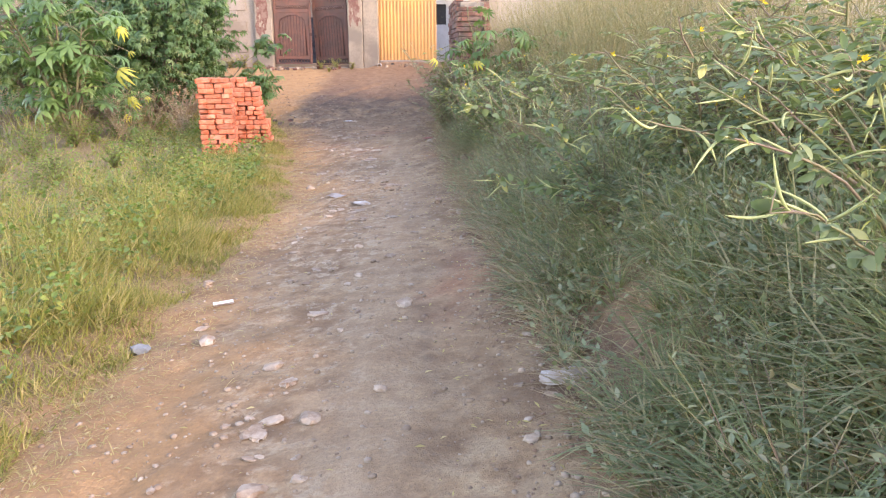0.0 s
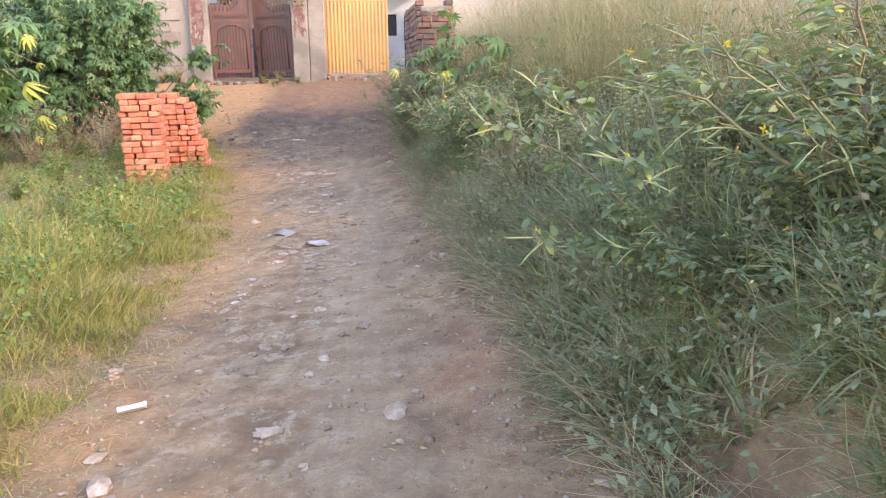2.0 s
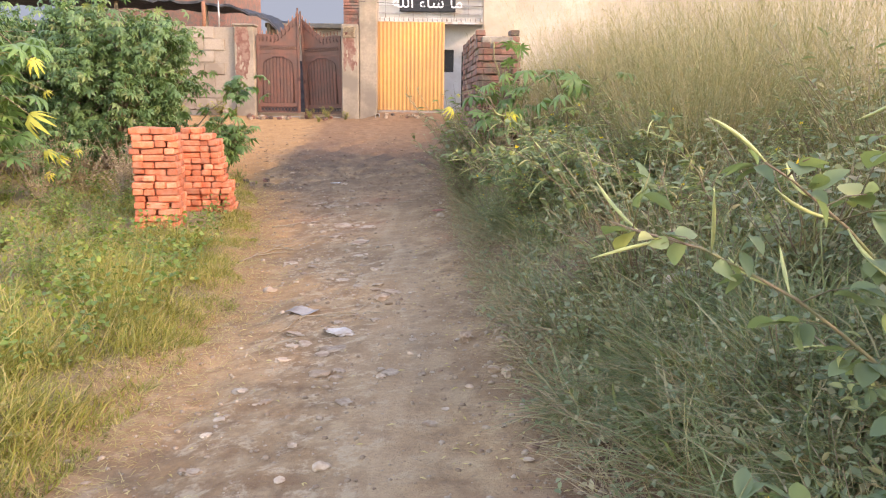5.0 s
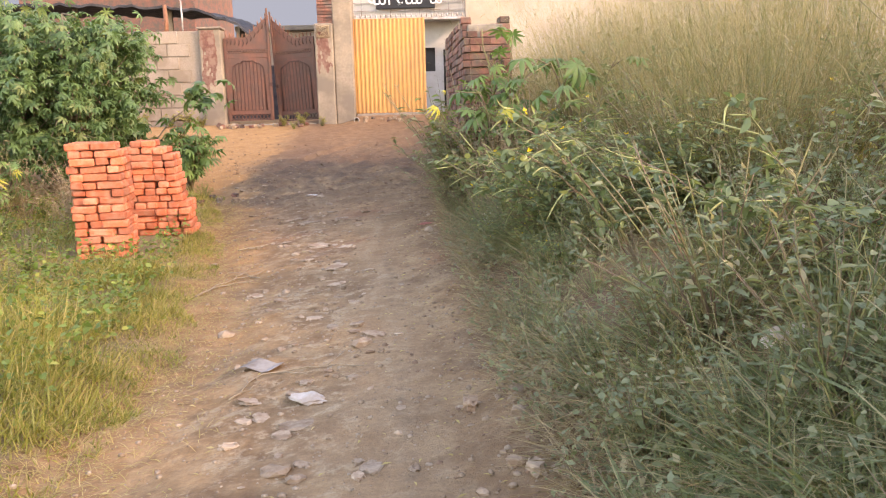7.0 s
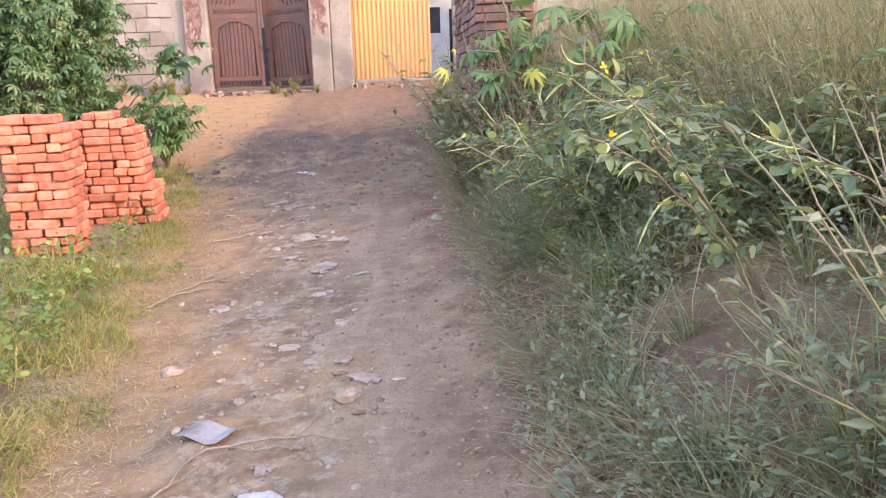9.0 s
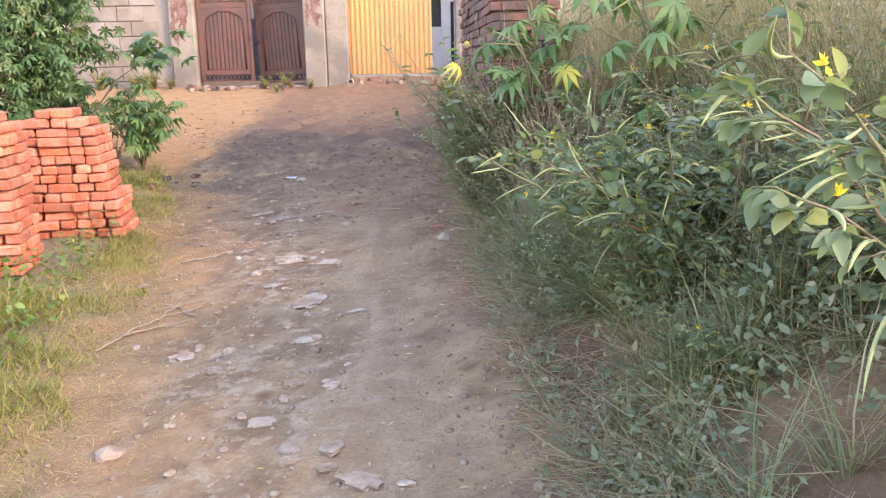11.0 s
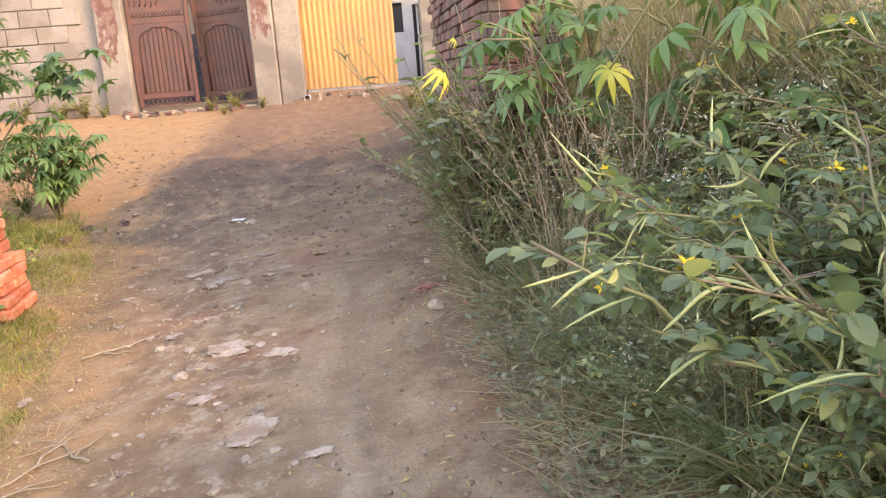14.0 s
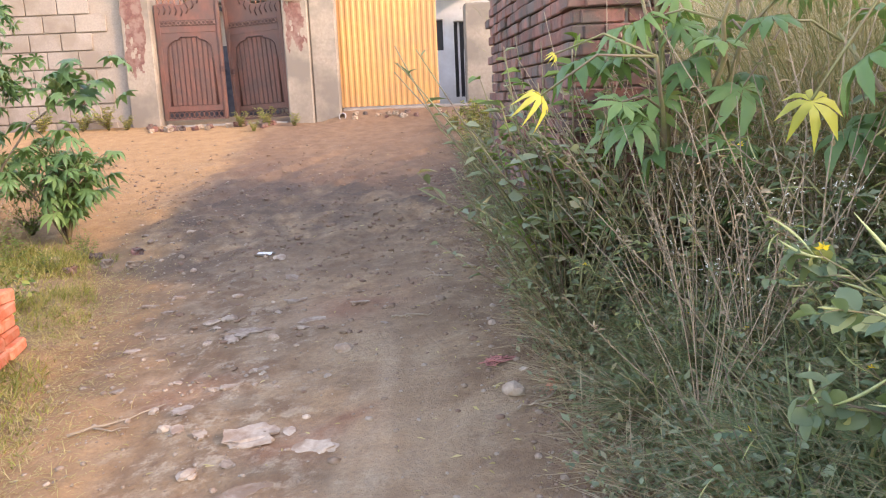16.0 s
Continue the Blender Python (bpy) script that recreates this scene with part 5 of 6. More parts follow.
    keep = (in0 < 2.8) & clear_of_wall(x0, y0) & (rng.random(n) > 1.0 * bare_patch(x0, y0))
    x0, y0, in0 = x0[keep], y0[keep], in0[keep]
    n = len(x0)
    hgt = np.repeat(np.clip(0.05 + 0.3 * in0, 0, 0.45) * rng.uniform(0.3, 1, n), k)
    x, y = np.repeat(x0, k), np.repeat(y0, k)
    pos = np.stack([x, y, ground_z(x, y) + hgt], 1) + rng.normal(size=(n * k, 3)) * (0.06, 0.06, 0.05)
    pos[:, 2] = np.maximum(pos[:, 2], ground_z(pos[:, 0], pos[:, 1]) + 0.01)
    m = n * k
    ax = rng.normal(size=(m, 3))
    ax[:, 2] *= 0.4
    half = m // 2
    up = np.stack([rng.normal(-0.5, 0.4, m), rng.normal(-0.2, 0.4, m), np.ones(m)], 1)
    s.scatter(LEAFLET, pos[:half], ax[:half], up[:half], rng.uniform(0.012, 0.034, half))
    s.scatter(SMALL, pos[half:], ax[half:] + (0, 0, 0.6), up[half:], rng.uniform(0.02, 0.06, m - half))
    stuff("bank_weeds", s, M_BANK_WEED, "small-leaved grey-green weeds creeping over the bank", "weeds")
    # tall dry grass on top of the bank
    s = Soup()
    n = 42000
    y = 3.5 + 17.5 * rng.random(n)
    inn = 1.2 + 4.2 * rng.random(n) ** 1.3
    x = right_edge(y) + inn
    tuft = wob(x, y, 1.3)
    keep = (rng.random(n) < np.clip(0.3 + 0.6 * tuft, 0.05, 1)) & ~((x > 0.05) & (x < 0.85) & (y > 13.0) & (y < 16.4))
    x, y, tuft = x[keep], y[keep], tuft[keep]
    m = len(x)
    h = (0.97 + 0.2 * np.clip(tuft, -1, 1.6)) * rng.uniform(0.65, 1.2, m) * lerp(y, (3, 6, 9, 12, 20), (0.5, 0.75, 1.25, 1.75, 1.7)) * np.clip(0.55 + 0.3 * (x - right_edge(y)), 0.8, 1.6)
    pos = np.stack([x, y, ground_z(x, y) - 0.02], 1)
    ax = np.stack([rng.normal(-0.08, 0.36, m), rng.normal(0, 0.36, m), np.ones(m)], 1)
    s.scatter(STIFF, pos, ax, rng.normal(size=(m, 3)) * (1, 1, 0.1), np.stack([np.full(m, 0.003), h, h * 1.4], 1))
    k = 4
    w = rng.uniform(0.3, 1.0, m * k)
    axn = np.repeat(ax / np.linalg.norm(ax, axis=1)[:, None], k, 0)
    lp = np.repeat(pos, k, 0) + axn * (np.repeat(h, k) * w)[:, None]
    la = rng.normal(size=(m * k, 3)) * (1, 1, 0.3) + (0, 0, 0.5)
    ll = rng.uniform(0.08, 0.24, m * k)
    s.scatter(BLADE, lp, la, np.tile((0, 0, 1.0), (m * k, 1)), np.stack([np.full(m * k, 0.004), ll, ll], 1))
    stuff("tall_grass", s, M_STRAW_GREEN, "tall olive and tan seeding grass on top of the bank", "grass")


def field_cover():
    s = Soup()
    n = 26000
    side = rng.random(n) < 0.5
    y = -6 + 27 * rng.random(n)
    x = np.where(side, left_edge(y) - 3.5 - 8 * rng.random(n), right_edge(y) + 2.6 + 8 * rng.random(n))
    keep = rng.random(n) < np.clip(0.6 + 0.4 * wob(x, y, 0.8), 0.1, 1)
    x, y = x[keep], y[keep]
    m = len(x)
    ln = rng.uniform(0.12, 0.4, m)
    ax = np.stack([rng.normal(0, 0.5, m), rng.normal(0, 0.5, m), np.ones(m)], 1)
    s.scatter(BLADE, np.stack([x, y, ground_z(x, y) - 0.01], 1), ax, rng.normal(size=(m, 3)) * (1, 1, 0.2), np.stack([0.012 + 0.01 * rng.random(m), ln, ln], 1))
    stuff("field_grass", s, M_GRASS, "rough grass on open ground beside the lane", "grass")


field_cover()
M_STRAW_GREEN = leaf_material("seeding_grass", (0.085, 0.105, 0.045), (0.235, 0.22, 0.10), (0.33, 0.25, 0.145), 0.28, 0.6, 0.3)
verge_grass()
bank_cover()

# shrubs on the bank
spots = []
srng = np.random.default_rng(5)
for y in np.arange(1.6, 12.2, 0.36):
    if 5.2 < y < 8.7 or (y < 4.9 and srng.random() < 0.62):
        continue
    spots.append((float(right_edge(y)) + srng.uniform(0.55, 0.95), float(y) + srng.uniform(-0.15, 0.15), srng.uniform(0.55, 0.85), -0.05))
for y in np.arange(2.2, 12.8, 0.5):
    if 5.4 < y < 9.0 and srng.random() < 0.55:
        continue
    spots.append((float(right_edge(y)) + srng.uniform(1.15, 2.3), float(y) + srng.uniform(-0.2, 0.2), srng.uniform(0.75, 1.05) * float(lerp(y, (2, 8, 12), (0.8, 1.0, 1.15))), -0.05))
for y in np.arange(9.0, 12.6, 0.5):
    spots.append((float(right_edge(y)) + srng.uniform(0.28, 0.5), float(y) + srng.uniform(-0.3, 0.3), srng.uniform(0.35, 0.55), -0.03))
plant_row([pod_shrub(s) for s in (21, 22, 23, 24)], spots)

plant_row([pod_shrub(25, 11, 0.95, 0.62, 33)], [(0.88, 4.05, 0.62, 0.0), (1.3, 3.9, 1.05, 0.0), (1.75, 4.5, 1.15, 0.0), (1.5, 5.2, 1.0, 0.0), (2.1, 3.8, 1.3, 0.0), (1.9, 3.0, 1.1, 0.0), (2.3, 5.0, 1.2, 0.0), (1.5, 2.4, 0.9, 0.0), (0.62, 9.55, 0.95, 0.05), (1.2, 6.9, 0.7, 0.0), (1.75, 3.2, 0.95, 0.0), (0.9, 10.0, 0.9, 0.0), (1.2, 8.6, 0.9, 0.0)])
weeds_right = [weed_plant(31, M_BANK_WEED, 34, 0.46, 0.028, "bushy grey-green weed with thin stems on the bank", "weeds on the bank"),
               weed_plant(32, M_BANK_WEED, 34, 0.56, 0.04, "bushy grey-green weed with thin stems on the bank", "weeds on the bank", narrow=True)]
spots = [(float(right_edge(y)) + srng.uniform(0.12, 0.5), float(y), srng.uniform(0.5, 0.95), 0.0) for y in np.concatenate([np.arange(1.2, 13, 0.42), np.arange(16.5, 20.0, 0.4)])]
spots += [(float(right_edge(y)) + srng.uniform(0.45, 1.5), float(y), srng.uniform(0.8, 1.4), 0.0) for y in np.arange(3.0, 10.5, 0.3)]
spots += [(float(right_edge(y)) + srng.uniform(0.02, 0.12), float(y), srng.uniform(0.7, 1.3), 0.0) for y in np.arange(12.3, 17.5, 0.3)]
spots += [(0.2, 12.95, 2.3, 0), (0.36, 12.7, 2.5, 0), (0.12, 12.6, 1.6, 0), (0.55, 12.35, 1.9, 0)]
spots += [(float(right_edge(y)) + srng.uniform(1.3, 3.6), float(y), srng.uniform(1.0, 1.7) * float(lerp(y, (3, 12), (0.8, 1.3))), 0.0) for y in np.arange(4.0, 15.5, 0.2) if not 12.6 < y < 13.0]
spots = [p for p in spots if float(bare_patch(p[0], p[1])) < 0.4]
plant_row(weeds_right, spots)
white_weed = [weed_plant(41, M_BANK_WEED, 20, 0.62, 0.05, "white-flowering weed with finely cut leaves on the bank", "white-flowering weeds", True, True)]
plant_row(white_weed, [(0.95, 11.2, 1.0, 0), (1.25, 11.6, 1.15, 0), (0.7, 11.75, 0.9, 0), (1.1, 10.8, 0.9, 0), (1.6, 11.3, 1.1, 0), (1.5, 12.2, 1.1, 0), (0.75, 12.4, 0.9, 0), (0.5, 10.2, 0.7, 0)])


def gz(x, y):
    return float(ground_z(x, y)) - 0.02


POD_LABEL = "leggy green shrub with long curved bean pods arching over the bank"
for k, (x, y, tips, big, pods) in enumerate((
        (1.35, 2.1, ((0.48, 1.75, 1.36), (0.62, 1.5, 1.16), (0.9, 1.8, 1.5), (0.75, 2.3, 1.45)), 0.055, 6),
        (1.6, 2.9, ((0.95, 2.5, 1.55), (1.1, 3.2, 1.6), (0.87, 4.0, 1.2)), 0.065, 4),
        (0.95, 4.5, ((0.13, 4.57, 1.2), (0.32, 4.44, 1.33), (0.49, 3.94, 1.12), (0.72, 4.75, 1.5), (0.2, 4.2, 0.82), (0.62, 4.1, 0.8)), 0.07, 5),
        (1.25, 7.2, ((0.55, 7.5, 1.14), (0.84, 7.0, 1.38), (0.72, 6.9, 1.05), (0.63, 7.8, 1.1)), 0.065, 3),
        (0.8, 7.9, ((0.05, 7.75, 1.36), (0.12, 7.6, 1.34), (0.25, 7.75, 1.26), (0.17, 7.6, 1.16)), 0.055, 3),
        (0.8, 9.4, ((0.19, 9.3, 1.02), (0.0, 9.25, 1.05), (0.75, 9.2, 1.3), (0.1, 9.5, 0.85)), 0.06, 5),
        (0.85, 10.1, ((0.14, 10.1, 1.0), (0.23, 9.9, 0.92), (0.03, 10.0, 0.78), (0.32, 9.85, 1.15), (0.2, 10.5, 0.95)), 0.075, 5),
        (0.85, 10.7, ((0.2, 10.6, 0.72), (0.32, 10.35, 0.8), (0.28, 10.85, 0.98), (0.55, 10.3, 0.95)), 0.075, 5))):
    arching_shrub((x, y, gz(x, y)), tips, 400 + k, POD_LABEL, big, pods)


# castor plants by the old wall
castor((0.62, 12.55, gz(0.62, 12.55)), 1.7, 0.5, 6, 40, 0.27, "castor plant with large star-shaped leaves in front of the brick wall", [((-0.09, 12.08, 1.36), 0.10), ((0.0, 12.25, 1.52), 0.035)], (-0.1, -0.2))
castor((1.25, 11.6, gz(1.25, 11.6)), 1.25, 0.6, 5, 22, 0.28, "tall castor plant with large star-shaped leaves on the bank", [((0.48, 11.15, 1.33), 0.11)], (-0.1, -0.1))
castor((0.75, 10.1, gz(0.75, 10.1)), 0.5, 0.35, 3, 9, 0.15, "young castor plant leaning over the bank edge")

# sunny side
castor((-5.85, 12.7, gz(-5.85, 12.7)), 2.5, 1.2, 9, 190, 0.37, "large sunlit castor plant with a few yellow drooping leaves", [((-4.83, 12.24, 1.22), 0.22), ((-4.78, 12.3, 1.83), 0.14), ((-4.72, 12.4, 1.5), 0.09), ((-4.85, 12.6, 0.8), 0.12)], (0.1, -0.2))
castor((-5.35, 13.9, gz(-5.35, 13.9)), 0.85, 0.55, 6, 60, 0.20, "low sunlit castor plant with pale yellow-green leaves", [((-5.2, 13.6, 0.66), 0.12), ((-5.3, 13.5, 0.45), 0.10), ((-5.0, 13.7, 0.75), 0.09)])
castor((-7.4, 11.4, gz(-7.4, 11.4)), 2.2, 1.0, 5, 60, 0.34, "large sunlit castor plant with many star-shaped leaves")
castor((-3.75, 16.3, gz(-3.75, 16.3)), 1.0, 0.5, 8, 110, 0.23, "low castor plant with broad star-shaped leaves beside the sandy patch", (), (0.05, -0.1))
leafy_tree((-5.6, 16.4, gz(-5.6, 16.4)), 2.75, 1.6, 26, 5600, 0.115, "dense dark green small tree with drooping divided leaves")
leafy_tree((-7.9, 16.0, gz(-7.9, 16.0)), 2.8, 1.6, 20, 3200, 0.12, "dense dark green small tree with drooping divided leaves")


def side_branch():
    """The bare side shoot that carries one tuft of leaves out in front of the block wall."""
    ob = thing("leafy_shoot", (-4.6, 16.5, gz(-4.6, 16.5)), "thin leaning shoot with a tuft of green leaves", "plant")
    s, c = Soup(), Soup()
    s.tube(np.array([(-4.6, 16.5, gz(-4.6, 16.5)), (-4.3, 16.4, 0.9), (-3.95, 16.3, 1.28), (-3.5, 16.2, 1.55)]), (0.014, 0.012, 0.009, 0.004), 5)
    n = 34
    pos = np.array((-3.48, 16.2, 1.62)) + rng.normal(size=(n, 3)) * (0.16, 0.12, 0.10)
    ax = rng.normal(size=(n, 3))
    ax[:, 2] = -np.abs(ax[:, 2]) * 0.4
    c.scatter(PALM, pos, ax, np.tile((0, 0, 1.0), (n, 1)) + 0.4 * rng.normal(size=(n, 3)), rng.uniform(0.10, 0.18, n))
    link_mesh("stem", s.mesh("stem", M_BARK), None, ob)
    link_mesh("foliage", c.mesh("foliage", M_TREE), None, ob)


side_branch()
weeds_left = [weed_plant(51, M_WEED, 36, 0.5, 0.036, "bushy yellow-green weed in the sunny verge", "weeds on the verge"),
              weed_plant(52, M_WEED, 34, 0.48, 0.05, "bushy yellow-green weed in the sunny verge", "weeds on the verge", narrow=True)]
spots = []
for y in np.arange(1.5, 15, 0.68):
    for j in range(3):
        spots.append((float(left_edge(y)) - 1.35 - 1.1 * j + srng.uniform(-0.5, 0.4), float(y) + srng.uniform(-0.3, 0.3), srng.uniform(0.55, 1.0) + 0.12 * j, 0))
spots = [s for s in spots if not (-4.1 < s[0] < -2.6 and 11.2 < s[1] < 14.2)]
spots += [(-3.9, 15.5, 0.7, 0), (-4.3, 15.9, 0.8, 0), (-3.4, 15.8, 0.5, 0), (-4.2, 16.6, 0.8, 0), (-3.5, 15.3, 0.45, 0)]
plant_row(weeds_left, spots)
dead = [weed_plant(61, M_DEAD, 34, 0.8, 0.05, "dead brown undergrowth below the tree", "dead undergrowth", narrow=True)]
plant_row(dead, [(-4.6, 14.3, 0.9, 0), (-5.1, 14.0, 1.0, 0), (-4.2, 14.9, 0.9, 0), (-4.9, 14.9, 1.0, 0), (-4.15, 15.7, 0.8, 0), (-5.7, 14.2, 1.0, 0), (-6.4, 14.0, 1.0, 0), (-4.4, 13.6, 0.8, 0), (-5.3, 13.2, 0.9, 0), (-6.0, 15.2, 1.1, 0), (-7.0, 14.6, 1.1, 0), (-7.6, 13.5, 1.1, 0)])
bare = [weed_plant(62, M_DEAD, 15, 1.0, 0.03, "bare brown dead stems standing by the old wall", "dead stems", narrow=True, spread=0.8)]
plant_row(bare, [(0.5, 12.5, 1.2, 0), (0.42, 12.2, 0.9, 0), (0.6, 12.0, 1.0, 0), (0.85, 12.7, 1.3, 0), (0.5, 12.85, 1.3, 0), (0.45, 12.6, 1.2, 0), (0.42, 11.8, 0.9, 0), (0.5, 11.5, 0.95, 0), (0.75, 11.6, 1.1, 0), (1.0, 12.0, 1.2, 0), (0.3, 11.4, 0.8, 0), (0.3, 12.95, 1.4, 0)])
wall_shrub = [weed_plant(63, M_WEED, 24, 1.0, 0.085, "narrow-leaved yellow-green shrub growing against the old wall", "shrubs by the old wall", narrow=True, spread=0.4)]
plant_row(wall_shrub, [(0.12, 13.0, 1.35, 0), (0.3, 12.9, 1.1, 0)])

# ---- stones and litter on the lane ----


def stone_mesh(seed, flat=0.5, sub=2):
    r = np.random.default_rng(seed)
    bm = bmesh.new()
    bmesh.ops.create_icosphere(bm, subdivisions=sub, radius=1)
    k = r.normal(size=(4, 3))
    for v in bm.verts:
        c = np.array(v.co)
        f = 1 + 0.16 * math.sin(2.3 * c @ k[0]) + 0.14 * math.sin(3.1 * c @ k[1]) + 0.05 * r.normal()
        v.co = Vector((c[0] * f, c[1] * f * 0.75, c[2] * f * flat))
    me = bpy.data.meshes.new("stone")
    bm.to_mesh(me)
    bm.free()
    me.materials.append(M_STONE)
    return me


STONES = [stone_mesh(s, f) for s, f in ((1, 0.5), (2, 0.35), (3, 0.6), (4, 0.25))]


def stone(x, y, r, kind, rz):
    ob = new("stone", STONES[kind % 4])
    ob.matrix_basis = pose(x, y, float(ground_z(x, y)) + r * 0.08, rng.normal(0, 6), rng.normal(0, 6), rz) @ Matrix.Diagonal((r, r, r, 1))
    tagged(ob, "pale weathered stone half sunk in the dirt lane", "stone", "stones on the lane")


def lane_stones():
    r = np.random.default_rng(77)
    for i in range(210):
        y = 1.6 + 15.5 * r.random() ** 1.1
        band = left_edge(y) + 0.85 + r.normal(0, 0.38) if r.random() < 0.7 else right_edge(y) - r.exponential(0.35)
        stone(float(np.clip(band, left_edge(y) - 0.1, right_edge(y) + 0.1)), float(y), float(0.014 + min(0.05, r.exponential(0.014))), int(r.integers(4)), float(r.uniform(0, 360)))
    s = Soup()
    bm = bmesh.new()
    bmesh.ops.create_icosphere(bm, subdivisions=1, radius=1)
    tv = np.array([v.co[:] for v in bm.verts]) * (1, 0.8, 0.55)
    tt = np.array([[v.index for v in f.verts] for f in bm.faces])
    bm.free()
    n = 8000
    y = 0.8 + 19.5 * r.random(n) ** 1.1
    foot = right_edge(y) + 0.05 - r.exponential(0.16, n)
    x = np.where(r.random(n) < 0.3, foot, np.where(r.random(n) < 0.55, left_edge(y) + 0.8 + r.normal(0, 0.45, n), r.uniform(left_edge(y), right_edge(y) + 0.15, n)))
    rad = 0.003 + r.exponential(0.005, n)
    pos = np.stack([x, y, ground_z(x, y) + rad * 0.1], 1)
    s.scatter((tv, tt), pos, r.normal(size=(n, 3)) * (1, 1, 0.15), np.tile((0, 0, 1.0), (n, 1)), np.clip(rad, 0, 0.022))
    stuff("gravel", s, M_STONE, "loose pale gravel scattered over the lane", "gravel")
    # crumbled dark clods churned up before the gates and along the bank foot
    s = Soup()
    n = 4200
    far = r.random(n) < 0.7
    y = np.where(far, r.normal(16.9, 1.5, n), 2 + 13 * r.random(n))
    x = np.where(far, r.uniform(left_edge(y) + 0.6, right_edge(y) + 0.1, n), right_edge(y) - 0.05 - r.exponential(0.18, n))
    rad = np.clip(0.003 + r.exponential(0.0065, n) * np.where(far, 1.3, 0.6), 0, 0.032)
    pos = np.stack([x, y, ground_z(x, y) + rad * 0.1], 1)
    s.scatter((tv, tt), pos, r.normal(size=(n, 3)) * (1, 1, 0.2), np.array((0, 0, 1.0)) + 0.3 * r.normal(size=(n, 3)), np.stack([rad, rad * 1.3, rad * 0.7], 1))
    stuff("earth_clods", s, M_CLOD, "crumbled dark earth clods on the lane", "clods")
    # dead leaves and straw bits
    s = Soup()
    n = 2600
    y = 1 + 19 * r.random(n)
    edge = r.random(n) < 0.75
    x = np.where(edge, np.where(r.random(n) < 0.5, left_edge(y) + np.abs(r.normal(0, 0.25, n)), right_edge(y) - np.abs(r.normal(0, 0.3, n))), r.uniform(left_edge(y), right_edge(y), n))
    ln = r.uniform(0.01, 0.05, n)
    s.scatter(SMALL, np.stack([x, y, ground_z(x, y) + 0.006], 1), r.normal(size=(n, 3)) * (1, 1, 0.1), np.tile((0, 0, 1.0), (n, 1)) + 0.2 * r.normal(size=(n, 3)), np.stack([ln * 0.6, ln, ln], 1))
    stuff("leaf_litter", s, M_STRAW, "dry leaf litter and straw bits on the lane", "leaf litter")


lane_stones()

# ---- litter, sticks and rubble ----
M_GREY_STONE = surface("river_stone", (0.16, 0.17, 0.17), (0.22, 0.23, 0.23), None, 0.7, 30, relief=0.15)
M_PLASTIC = surface("plastic_bag", (0.40, 0.36, 0.31), (0.52, 0.48, 0.43), (0.36, 0.29, 0.23), 0.5, 25, 9.0, 0.2)
M_RED_CORD = surface("red_cord", (0.33, 0.12, 0.10), (0.42, 0.18, 0.15), None, 0.8, 30)


def slab_bit(name, x, y, sx, sy, sz, rz, mat, label, category, group="", sink=0.45, seed=0):
    """Broken flat lump with chipped corners, part sunk in the dirt."""
    r = np.random.default_rng(seed + int(abs(x * 100)) + int(abs(y * 37)))
    bm = bmesh.new()
    bmesh.ops.create_cube(bm, size=1)
    bmesh.ops.subdivide_edges(bm, edges=bm.edges[:], cuts=3, use_grid_fill=True)
    for v in bm.verts:
        c = v.co
        k = 1 - 0.42 * r.random() * (abs(c.x) > 0.4) - 0.36 * r.random() * (abs(c.y) > 0.4)
        v.co = Vector((c.x * sx * k + r.normal(0, 0.05) * sx * 0.5, c.y * sy * k + r.normal(0, 0.05) * sy * 0.5, c.z * sz * (0.85 + 0.3 * r.random())))
    bmesh.ops.bevel(bm, geom=[e for e in bm.edges if e.calc_face_angle(0) > 0.9], offset=min(sz, sx) * 0.12, segments=1, affect="EDGES")
    me = bpy.data.meshes.new(name)
    bm.to_mesh(me)
    bm.free()
    me.materials.append(mat)
    ob = new(name, me)
    ob.matrix_basis = pose(x, y, float(ground_z(x, y)) + sz * (0.5 - sink), r.normal(0, 4), r.normal(0, 4), rz)
    return tagged(ob, label, category, group)


def crumple(name, x, y, sx, sy, sz, mat, label, category, seed, dz=0.0):
    """Crushed sheet: a folded, puckered closed skin."""
    r = np.random.default_rng(seed)
    bm = bmesh.new()
    bmesh.ops.create_icosphere(bm, subdivisions=3, radius=1)
    k = r.normal(size=(5, 3)) * 3.5
    ph = r.uniform(0, 6, 5)
    for v in bm.verts:
        c = np.array(v.co)
        f = 1 + sum(0.13 * abs(math.sin(k[i] @ c + ph[i])) for i in range(5)) - 0.3
        v.co = Vector((c[0] * f * sx, c[1] * f * sy, max(-0.2, c[2]) * f * sz + 0.25 * sz * math.sin(4 * c[0] + 3 * c[1])))
    me = bpy.data.meshes.new(name)
    bm.to_mesh(me)
    bm.free()
    me.materials.append(mat)
    ob = new(name, me)
    ob.matrix_basis = pose(x, y, float(ground_z(x, y)) + 0.012 + dz, 0, 0, float(r.uniform(0, 360)))
    return tagged(ob, label, category)


